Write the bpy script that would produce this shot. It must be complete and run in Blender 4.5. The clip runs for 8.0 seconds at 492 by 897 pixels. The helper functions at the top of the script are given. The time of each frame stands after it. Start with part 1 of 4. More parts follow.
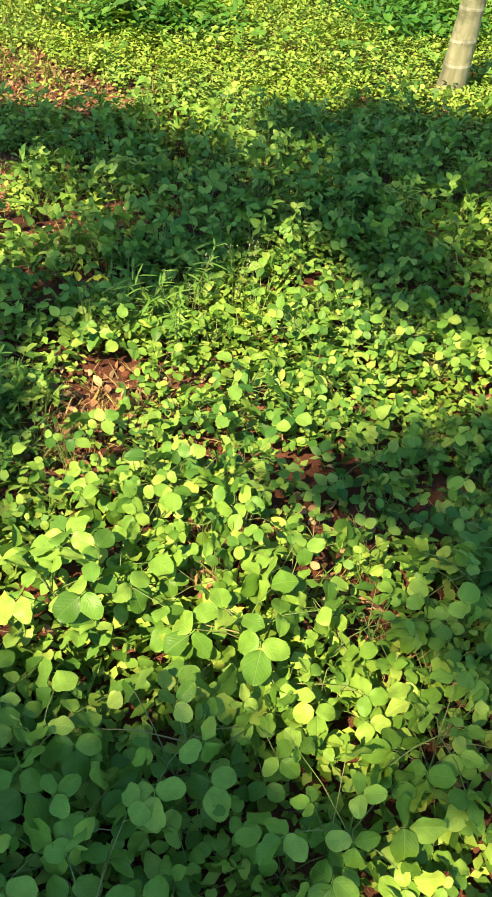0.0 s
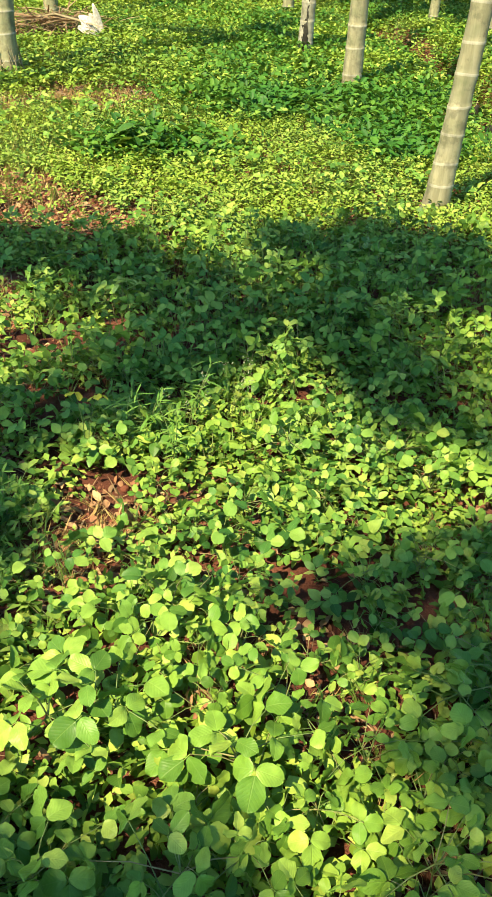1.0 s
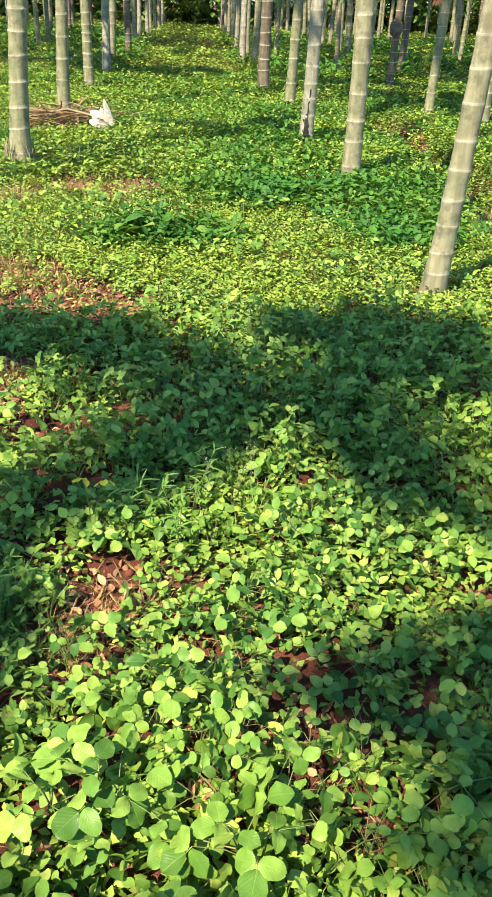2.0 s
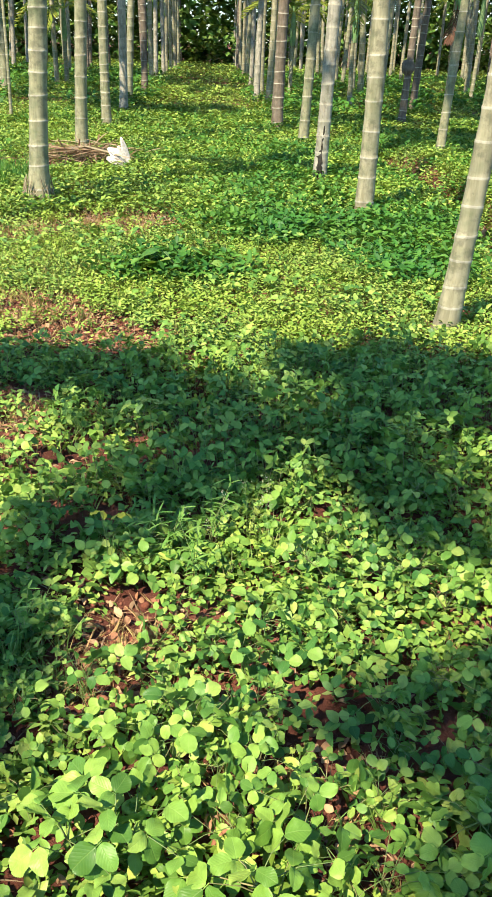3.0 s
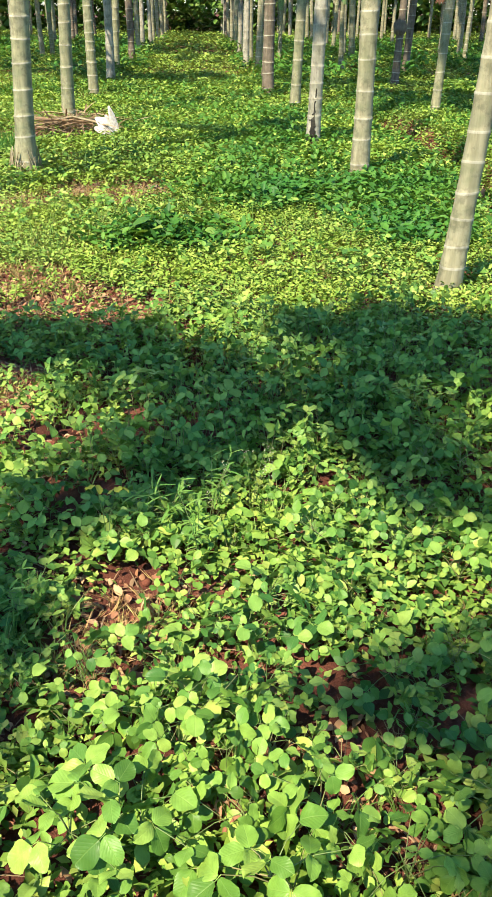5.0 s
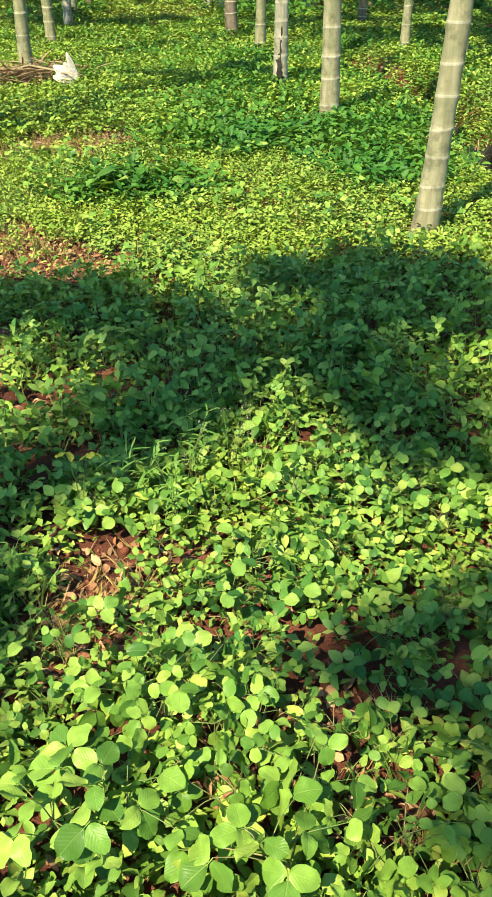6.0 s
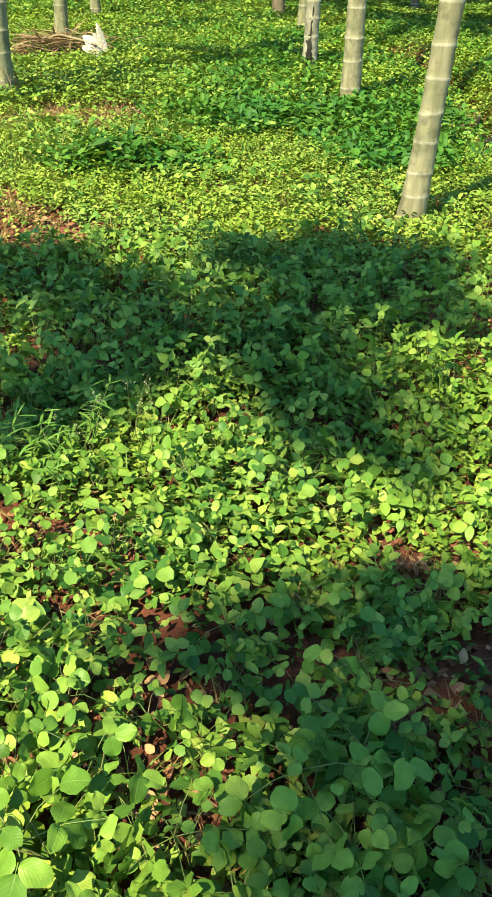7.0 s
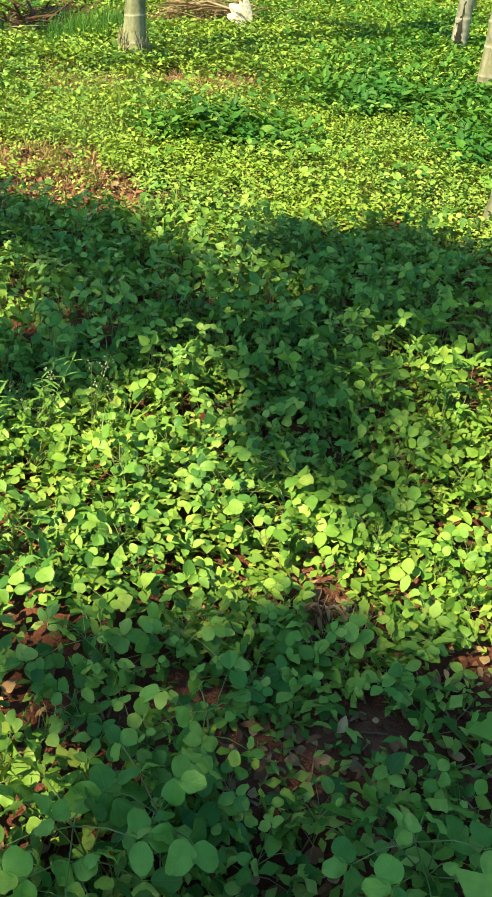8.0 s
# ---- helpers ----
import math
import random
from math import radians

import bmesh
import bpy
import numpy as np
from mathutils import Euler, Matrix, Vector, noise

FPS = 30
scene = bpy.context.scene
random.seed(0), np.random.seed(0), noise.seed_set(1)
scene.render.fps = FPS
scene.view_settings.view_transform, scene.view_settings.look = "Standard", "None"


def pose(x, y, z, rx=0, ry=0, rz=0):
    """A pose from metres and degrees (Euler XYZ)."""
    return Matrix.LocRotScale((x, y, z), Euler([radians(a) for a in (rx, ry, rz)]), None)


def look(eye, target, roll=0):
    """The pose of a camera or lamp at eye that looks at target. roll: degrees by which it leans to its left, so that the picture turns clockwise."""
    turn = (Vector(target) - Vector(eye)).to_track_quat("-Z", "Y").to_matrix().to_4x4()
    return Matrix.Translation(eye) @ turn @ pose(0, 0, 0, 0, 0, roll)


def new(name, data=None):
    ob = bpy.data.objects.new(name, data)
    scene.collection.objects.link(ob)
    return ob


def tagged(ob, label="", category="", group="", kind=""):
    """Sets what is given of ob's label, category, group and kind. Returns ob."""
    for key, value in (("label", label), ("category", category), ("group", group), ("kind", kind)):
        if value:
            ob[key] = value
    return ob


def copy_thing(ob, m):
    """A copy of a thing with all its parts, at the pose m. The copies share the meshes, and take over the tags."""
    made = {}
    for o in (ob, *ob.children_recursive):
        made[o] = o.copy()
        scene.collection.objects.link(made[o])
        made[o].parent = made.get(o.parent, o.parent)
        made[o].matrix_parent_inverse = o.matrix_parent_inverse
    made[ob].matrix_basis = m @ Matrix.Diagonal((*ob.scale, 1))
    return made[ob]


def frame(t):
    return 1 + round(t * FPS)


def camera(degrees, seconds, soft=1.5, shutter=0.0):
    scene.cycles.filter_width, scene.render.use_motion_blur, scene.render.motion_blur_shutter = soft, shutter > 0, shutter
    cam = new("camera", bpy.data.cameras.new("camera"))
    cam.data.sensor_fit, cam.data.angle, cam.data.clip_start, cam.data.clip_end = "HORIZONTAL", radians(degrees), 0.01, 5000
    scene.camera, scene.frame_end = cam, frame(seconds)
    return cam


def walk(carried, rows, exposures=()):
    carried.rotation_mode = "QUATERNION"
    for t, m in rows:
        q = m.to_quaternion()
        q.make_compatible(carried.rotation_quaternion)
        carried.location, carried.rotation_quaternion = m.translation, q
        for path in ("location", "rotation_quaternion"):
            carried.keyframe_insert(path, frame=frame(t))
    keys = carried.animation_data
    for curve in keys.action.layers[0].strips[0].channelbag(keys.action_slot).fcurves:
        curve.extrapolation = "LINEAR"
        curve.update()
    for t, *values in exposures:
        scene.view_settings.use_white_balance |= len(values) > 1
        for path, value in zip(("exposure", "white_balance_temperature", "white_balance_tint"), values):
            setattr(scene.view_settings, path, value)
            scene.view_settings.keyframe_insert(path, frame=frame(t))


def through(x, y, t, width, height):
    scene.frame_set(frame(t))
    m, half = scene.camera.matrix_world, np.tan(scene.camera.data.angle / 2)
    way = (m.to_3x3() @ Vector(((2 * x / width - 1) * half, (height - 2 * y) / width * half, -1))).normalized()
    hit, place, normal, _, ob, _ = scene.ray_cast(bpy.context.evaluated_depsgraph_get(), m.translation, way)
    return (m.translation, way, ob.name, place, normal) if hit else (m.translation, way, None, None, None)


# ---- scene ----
cam = camera(33.2, 8.0, soft=0.8)
PATH = [
    (0, (0.047, 0.066, 1.235), (0.184, 1.597, -0.044), 3.4),
    (0.5, (0.057, 0.063, 1.278), (0.194, 1.664, 0.087), 2.8),
    (1, (0.057, 0.056, 1.31), (0.192, 1.72, 0.21), 2.6),
    (1.5, (0.058, 0.041, 1.342), (0.193, 1.759, 0.326), 2.5),
    (3, (0.044, 0.014, 1.378), (0.139, 1.806, 0.496), 2.1),
    (3.5, (0.049, 0.037, 1.368), (0.133, 1.83, 0.488), 1.9),
    (4, (0.046, 0.056, 1.354), (0.123, 1.851, 0.475), 1.8),
    (4.5, (0.049, 0.059, 1.338), (0.13, 1.847, 0.447), 1.2),
    (5.8, (0.039, 0.178, 1.288), (0.166, 1.891, 0.263), -0.8),
    (6, (0.061, 0.182, 1.284), (0.197, 1.887, 0.248), -1.3),
    (6.5, (0.178, 0.194, 1.266), (0.335, 1.894, 0.224), -2.6),
    (7, (0.43, 0.223, 1.222), (0.472, 1.917, 0.161), 1.1),
    (7.5, (0.648, 0.273, 1.215), (0.517, 1.955, 0.14), 1.9),
    (8, (0.845, 0.435, 1.19), (0.58, 2.078, 0.081), 3.5),
]
walk(cam, [(t, look(eye, target, roll)) for t, eye, target, roll in PATH],
     exposures=[(0.0, 1.50, 7150, -7), (1.0, 1.46, 6850, -7), (1.5, 1.49, 6400, -2), (3.0, 1.47, 5800, 4), (4.5, 1.47, 5750, 4), (6.0, 1.42, 6350, -7), (7.0, 1.41, 6600, -12), (8.0, 1.49, 6800, -16)])

# ---- sun and sky ----
SUN_ELEV = 50.0
SUN_FROM = Vector((-0.60, -0.80, 0.0)).normalized()          # the sun stands behind the eye, to its left
SHIFT = 1.0 / math.tan(radians(SUN_ELEV))                     # metres of shadow for a metre of height

world = bpy.data.worlds.new("sky")
scene.world = world
world.use_nodes = True
_nt = world.node_tree
_sky = _nt.nodes.new("ShaderNodeTexSky")
_sky.sky_type = "NISHITA"
_sky.sun_disc = False
_sky.ozone_density, _sky.dust_density, _sky.air_density = 6.0, 0.2, 1.2
_sky.sun_elevation = radians(SUN_ELEV)
_sky.sun_rotation = math.atan2(SUN_FROM.x, SUN_FROM.y)
_nt.nodes["Background"].inputs["Strength"].default_value = 0.092
_nt.links.new(_sky.outputs["Color"], _nt.nodes["Background"].inputs["Color"])

sun_data = bpy.data.lights.new("sun", "SUN")
sun_data.energy, sun_data.angle, sun_data.color = 5.0, radians(0.53), (1.0, 0.765, 0.55)
sun = new("sun", sun_data)
sun.matrix_world = look(SUN_FROM * 40 + Vector((0, 0, 40 * math.tan(radians(SUN_ELEV)))), (0, 0, 0))

rng = np.random.default_rng(7)


# ---- materials ----
class Nodes:
    """Short hand for a node tree."""

    def __init__(self, name):
        self.mat = bpy.data.materials.new(name)
        self.mat.use_nodes = True
        self.t = self.mat.node_tree
        self.t.nodes.clear()
        self.out = self.t.nodes.new("ShaderNodeOutputMaterial")

    def node(self, kind, **props):
        n = self.t.nodes.new(kind)
        for k, v in props.items():
            if k == "operation":
                n.operation = v
            elif k == "data_type":
                n.data_type = v
            elif k == "blend_type":
                n.blend_type = v
        return n

    def put(self, socket, value):
        if isinstance(value, bpy.types.NodeSocket):
            self.t.links.new(value, socket)
        elif isinstance(value, tuple) and len(value) == 3 and socket.type == "RGBA":
            socket.default_value = (*value, 1.0)
        else:
            socket.default_value = value

    def math(self, op, a, b=0.0, c=0.0):
        n = self.node("ShaderNodeMath", operation=op)
        for s, v in zip(n.inputs, (a, b, c)):
            self.put(s, v)
        return n.outputs[0]

    def mix(self, fac, a, b, blend="MIX"):
        n = self.node("ShaderNodeMix", data_type="RGBA", blend_type=blend)
        self.put(n.inputs[0], fac)
        self.put(n.inputs[6], a)
        self.put(n.inputs[7], b)
        return n.outputs[2]

    def noise(self, scale, detail=3.0, rough=0.6, coords=None):
        n = self.node("ShaderNodeTexNoise")
        n.inputs["Scale"].default_value = scale
        n.inputs["Detail"].default_value = detail
        n.inputs["Roughness"].default_value = rough
        if coords is not None:
            self.put(n.inputs["Vector"], coords)
        return n.outputs["Fac"]

    def ramp(self, fac, stops):
        n = self.node("ShaderNodeValToRGB")
        self.put(n.inputs[0], fac)
        els = n.color_ramp.elements
        while len(els) < len(stops):
            els.new(0.5)
        for e, (p, c) in zip(els, stops):
            e.position, e.color = p, (*c, 1.0)
        return n.outputs[0]

    def step(self, fac, lo, hi):
        n = self.node("ShaderNodeMapRange")
        self.put(n.inputs[0], fac)
        n.inputs[1].default_value, n.inputs[2].default_value = lo, hi
        return n.outputs[0]

    def coords(self, which="Object"):
        return self.node("ShaderNodeTexCoord").outputs[which]

    def stretched(self, scale, which="Object"):
        n = self.node("ShaderNodeMapping")
        self.put(n.inputs["Vector"], self.coords(which))
        n.inputs["Scale"].default_value = scale
        return n.outputs[0]

    def chance(self):
        """A number of its own for each object and each loose piece."""
        a = self.node("ShaderNodeObjectInfo").outputs["Random"]
        b = self.node("ShaderNodeNewGeometry").outputs["Random Per Island"]
        return self.math("FRACT", self.math("ADD", a, self.math("MULTIPLY", b, 1.7)))

    def position(self):
        return self.node("ShaderNodeNewGeometry").outputs["Position"]

    def bump(self, height, strength, distance):
        n = self.node("ShaderNodeBump")
        self.put(n.inputs["Height"], height)
        n.inputs["Strength"].default_value = strength
        n.inputs["Distance"].default_value = distance
        return n.outputs[0]

    def surface(self, colour, rough, normal=None, through=None, share=0.0, gloss=0.5):
        p = self.node("ShaderNodeBsdfPrincipled")
        self.put(p.inputs["Base Color"], colour)
        self.put(p.inputs["Roughness"], rough)
        p.inputs["Specular IOR Level"].default_value = gloss
        if normal is not None:
            self.put(p.inputs["Normal"], normal)
        shader = p.outputs[0]
        if through is not None:
            tr = self.node("ShaderNodeBsdfTranslucent")
            self.put(tr.inputs["Color"], through)
            m = self.node("ShaderNodeMixShader")
            m.inputs[0].default_value = share
            self.put(m.inputs[1], shader)
            self.put(m.inputs[2], tr.outputs[0])
            shader = m.outputs[0]
        self.put(self.out.inputs[0], shader)
        return self.mat


def leaf_material(name, stops, glow, veins=True, rough=0.5, share=0.38, gloss=0.4, patch=0.5):
    """A green leaf: shades by piece, blotches, a pale midrib with side veins, light coming through."""
    n = Nodes(name)
    tone = n.ramp(n.chance(), stops)
    big = n.noise(1.4, 2.0, 0.5, n.position())
    tone = n.mix(n.math("MULTIPLY", n.step(big, 0.42, 0.62), patch), tone, n.mix(0.5, tone, glow), "MIX")
    wide = n.noise(0.45, 3.0, 0.6, n.position())
    tone = n.mix(n.math("MULTIPLY", n.step(wide, 0.46, 0.66), 0.55), tone, n.mix(0.45, tone, (0.02, 0.09, 0.02)))
    blot = n.noise(60.0, 3.0, 0.6, n.position())
    tone = n.mix(n.math("MULTIPLY", n.step(blot, 0.35, 0.75), 0.32), tone, (0.02, 0.07, 0.010), "MIX")
    normal = None
    if veins:
        uv = n.node("ShaderNodeSeparateXYZ")
        n.put(uv.inputs[0], n.coords("UV"))
        off = n.math("ABSOLUTE", n.math("SUBTRACT", uv.outputs[0], 0.5))
        rib = n.step(off, 0.028, 0.0)
        side = n.math("PINGPONG", n.math("SUBTRACT", n.math("MULTIPLY", uv.outputs[1], 7.0), n.math("MULTIPLY", off, 7.0)), 0.5)
        quilt = n.step(side, 0.0, 0.34)
        side = n.math("MULTIPLY", n.step(side, 0.09, 0.0), 0.55)
        vein = n.math("MAXIMUM", rib, side)
        tone = n.mix(n.math("MULTIPLY", vein, 0.13), tone, (0.36, 0.48, 0.14))
        normal = n.bump(n.math("SUBTRACT", n.math("ADD", n.math("MULTIPLY", blot, 0.7), n.math("MULTIPLY", quilt, 0.30)), rib), 0.26, 0.0025)
    back = n.mix(0.55, tone, glow)
    return n.surface(tone, rough, normal, back, share, gloss)


def soil_material():
    n = Nodes("red_laterite_soil")
    pos = n.position()
    big = n.noise(1.7, 4.0, 0.6, pos)
    fine = n.noise(38.0, 5.0, 0.7, pos)
    grit = n.noise(190.0, 3.0, 0.6, pos)
    tone = n.ramp(big, [(0.3, (0.036, 0.013, 0.008)), (0.5, (0.125, 0.047, 0.029)), (0.70, (0.34, 0.15, 0.097))])
    tone = n.mix(n.step(fine, 0.35, 0.72), n.mix(0.55, tone, (0.07, 0.026, 0.018)), tone)
    tone = n.mix(n.math("MULTIPLY", n.step(grit, 0.6, 0.8), 0.4), tone, (0.46, 0.27, 0.17))
    h = n.math("ADD", n.math("MULTIPLY", fine, 0.7), n.math("MULTIPLY", grit, 0.3))
    return n.surface(tone, 0.95, n.bump(h, 0.9, 0.02), gloss=0.15)


def clod_material():
    n = Nodes("soil_clod")
    tone = n.ramp(n.chance(), [(0.0, (0.10, 0.034, 0.02)), (0.6, (0.22, 0.080, 0.046)), (1.0, (0.38, 0.18, 0.105))])
    f = n.noise(120.0, 4.0, 0.7, n.position())
    tone = n.mix(n.step(f, 0.4, 0.7), n.mix(0.5, tone, (0.06, 0.024, 0.016)), tone)
    return n.surface(tone, 0.95, n.bump(f, 0.8, 0.006), gloss=0.15)


def trunk_material(name, pale, dull, moss):
    n = Nodes(name)
    streak = n.noise(1.0, 4.0, 0.65, n.stretched((26.0, 26.0, 3.0)))
    blotch = n.noise(5.5, 4.0, 0.6, n.coords())
    pit = n.noise(70.0, 4.0, 0.7, n.coords())
    tone = n.mix(n.step(streak, 0.40, 0.60), dull, pale)
    tone = n.mix(n.math("MULTIPLY", n.step(blotch, 0.46, 0.70), 0.75), tone, moss)
    ring = n.noise(1.0, 3.0, 0.6, n.stretched((3.0, 3.0, 7.0)))
    tone = n.mix(n.math("MULTIPLY", n.step(ring, 0.50, 0.68), 0.35), tone, n.mix(0.6, tone, (0.30, 0.29, 0.23)))
    tone = n.mix(n.math("MULTIPLY", n.step(pit, 0.62, 0.8), 0.45), tone, (0.07, 0.06, 0.04))
    stain = n.noise(13.0, 4.0, 0.65, n.coords())
    tone = n.mix(n.math("MULTIPLY", n.step(stain, 0.50, 0.62), 0.7), tone, n.mix(0.6, tone, (0.05, 0.05, 0.03)))
    own = n.node("ShaderNodeObjectInfo").outputs["Random"]
    tone = n.mix(n.math("MULTIPLY", own, 0.35), tone, n.mix(0.5, tone, (0.10, 0.095, 0.055)))
    h = n.math("ADD", n.math("MULTIPLY", streak, 0.6), n.math("MULTIPLY", pit, 0.5))
    return n.surface(tone, 0.78, n.bump(h, 0.22, 0.004), gloss=0.25)


def dry_material(name, stops, share=0.15):
    n = Nodes(name)
    tone = n.ramp(n.chance(), stops)
    f = n.noise(1.0, 3.0, 0.6, n.stretched((40.0, 40.0, 40.0)))
    tone = n.mix(n.math("MULTIPLY", n.step(f, 0.4, 0.7), 0.5), tone, (0.09, 0.06, 0.035))
    return n.surface(tone, 0.8, n.bump(f, 0.4, 0.003), tone, share, 0.25)


CROP = leaf_material("crop_leaf", [(0.0, (0.026, 0.085, 0.018)), (0.22, (0.070, 0.180, 0.034)), (0.42, (0.140, 0.275, 0.048)), (0.72, (0.225, 0.365, 0.065)), (0.94, (0.300, 0.415, 0.082)), (1.0, (0.36, 0.44, 0.09))],
                     (0.31, 0.47, 0.03), rough=0.40, share=0.16, gloss=0.20, patch=0.45)
HERB = leaf_material("narrow_weed_leaf", [(0.0, (0.09, 0.22, 0.04)), (1.0, (0.20, 0.34, 0.07))], (0.30, 0.45, 0.05), veins=False, share=0.2, gloss=0.2)
OLIVE = leaf_material("olive_grass_blade", [(0.0, (0.14, 0.22, 0.040)), (0.5, (0.26, 0.32, 0.06)), (0.8, (0.35, 0.34, 0.10)), (1.0, (0.46, 0.36, 0.17))], (0.38, 0.40, 0.06), veins=False, share=0.2, gloss=0.15)
# pale leaf tone; on the single tall plants it paints in sunlight
CROP_PALE_LIT = leaf_material("pale_sunlit_tint_leaf", [(0.0, (0.19, 0.33, 0.10)), (1.0, (0.28, 0.42, 0.13))], (0.40, 0.55, 0.12), rough=0.5)
CROP_YELLOW = leaf_material("yellowing_leaf", [(0.0, (0.26, 0.33, 0.03)), (1.0, (0.38, 0.38, 0.04))], (0.50, 0.52, 0.05), rough=0.5)
WEED = leaf_material("weed_leaf", [(0.0, (0.034, 0.085, 0.018)), (0.25, (0.095, 0.195, 0.034)), (0.5, (0.205, 0.325, 0.055)), (0.8, (0.275, 0.390, 0.074)), (1.0, (0.36, 0.43, 0.105))],
                     (0.38, 0.50, 0.03), veins=False, rough=0.55, share=0.15, gloss=0.14)
BUSH = leaf_material("bush_leaf", [(0.0, (0.026, 0.095, 0.014)), (0.6, (0.050, 0.170, 0.022)), (1.0, (0.10, 0.23, 0.03))],
                     (0.20, 0.34, 0.03), veins=False, rough=0.55, share=0.2, gloss=0.25)
SHRUB = leaf_material("far_shrub_leaf", [(0.0, (0.035, 0.10, 0.018)), (0.5, (0.09, 0.19, 0.035)), (1.0, (0.22, 0.30, 0.07))], (0.30, 0.42, 0.05), veins=False, rough=0.55, share=0.25, gloss=0.2)
GRASS = leaf_material("grass_blade", [(0.0, (0.08, 0.19, 0.03)), (0.7, (0.16, 0.28, 0.05)), (1.0, (0.38, 0.36, 0.13))], (0.35, 0.45, 0.08), veins=False, share=0.3)
FROND = leaf_material("palm_frond_leaf", [(0.0, (0.035, 0.10, 0.015)), (0.7, (0.06, 0.15, 0.02)), (1.0, (0.12, 0.20, 0.03))], (0.20, 0.32, 0.03), veins=False, share=0.25)
FROND_YOUNG = leaf_material("young_frond_leaf", [(0.0, (0.16, 0.26, 0.03)), (1.0, (0.36, 0.38, 0.06))], (0.45, 0.50, 0.05), veins=False, share=0.35)
STALK = leaf_material("green_stalk", [(0.0, (0.12, 0.20, 0.05)), (0.6, (0.20, 0.26, 0.08)), (1.0, (0.30, 0.24, 0.12))], (0.3, 0.35, 0.1), veins=False, share=0.12)
SOIL = soil_material()
CLOD = clod_material()
BARK = trunk_material("ringed_bark", (0.305, 0.290, 0.178), (0.205, 0.197, 0.117), (0.12, 0.142, 0.068))
BARK_GREY = trunk_material("grey_ringed_bark", (0.36, 0.35, 0.27), (0.24, 0.23, 0.175), (0.14, 0.15, 0.095))
BARK_GREEN = trunk_material("greenish_bark", (0.275, 0.270, 0.155), (0.185, 0.186, 0.105), (0.095, 0.128, 0.058))
BARK_BROWN = trunk_material("brown_bark", (0.175, 0.140, 0.100), (0.105, 0.083, 0.060), (0.07, 0.062, 0.04))
SCAR = trunk_material("pale_leaf_scar", (0.40, 0.39, 0.29), (0.30, 0.29, 0.21), (0.20, 0.21, 0.14))
# near-black: the trunk's rot scar, and the painted shade of the hole stubs
ROT_AND_HOLE = trunk_material("rot_scar_and_hole_shade", (0.008, 0.007, 0.006), (0.004, 0.004, 0.004), (0.006, 0.006, 0.005))
SHAFT = trunk_material("green_crownshaft", (0.15, 0.27, 0.09), (0.11, 0.22, 0.07), (0.2, 0.3, 0.12))
STRAW = dry_material("dry_straw", [(0.0, (0.15, 0.09, 0.05)), (0.5, (0.26, 0.18, 0.10)), (1.0, (0.38, 0.30, 0.18))])
DRYGRASS = dry_material("withered_grass", [(0.0, (0.24, 0.13, 0.06)), (0.5, (0.40, 0.26, 0.11)), (0.8, (0.34, 0.32, 0.10)), (1.0, (0.50, 0.38, 0.18))])
DEAD = dry_material("dead_leaf", [(0.0, (0.17, 0.075, 0.04)), (0.5, (0.36, 0.18, 0.09)), (1.0, (0.55, 0.38, 0.20))])
HUSK = dry_material("white_sheath", [(0.0, (0.52, 0.49, 0.42)), (1.0, (0.66, 0.63, 0.55))], 0.1)
FIBRE = dry_material("pale_fibre", [(0.0, (0.27, 0.23, 0.13)), (1.0, (0.46, 0.41, 0.26))])
RUST = dry_material("rusty_frond", [(0.0, (0.07, 0.034, 0.020)), (1.0, (0.13, 0.065, 0.036))])
SEED = dry_material("pale_seed_head", [(0.0, (0.20, 0.22, 0.12)), (1.0, (0.38, 0.38, 0.26))])


# ---- shapes in numbers ----
def lattice(ix, iy, seed):
    v = np.sin(ix * 127.1 + iy * 311.7 + seed * 74.7) * 43758.5453
    return v - np.floor(v)


def vnoise(x, y, scale, seed=0):
    """Smooth noise from 0 to 1, with cells of 1 / scale metres."""
    x, y = np.asarray(x, float) * scale, np.asarray(y, float) * scale
    ix, iy = np.floor(x), np.floor(y)
    fx, fy = x - ix, y - iy
    fx, fy = fx * fx * (3 - 2 * fx), fy * fy * (3 - 2 * fy)
    a = lattice(ix, iy, seed) * (1 - fx) + lattice(ix + 1, iy, seed) * fx
    b = lattice(ix, iy + 1, seed) * (1 - fx) + lattice(ix + 1, iy + 1, seed) * fx
    return a * (1 - fy) + b * fy


def ground_z(x, y):
    """The height of the soil: gentle swells, clods, and a shallow drain beside the palm row."""
    x, y = np.asarray(x, float), np.asarray(y, float)
    near = np.exp(-np.maximum(np.hypot(x, y - 3) - 6, 0) / 6)
    z = 0.05 * (vnoise(x, y, 0.8, 1) - 0.5) + 0.024 * (vnoise(x, y, 5.0, 2) - 0.5) * near
    z = z + near * (0.022 * (vnoise(x, y, 15.0, 3) - 0.5) + 0.012 * (vnoise(x, y, 34.0, 4) - 0.5))
    mid = 2.52 + 0.14 * np.sin(y * 0.9)
    z = z - 0.26 * np.exp(-((x - mid) / 0.26) ** 2) * np.clip((y - 4.2) / 1.2, 0, 1) * np.clip((13.5 - y) / 2, 0, 1)
    return z


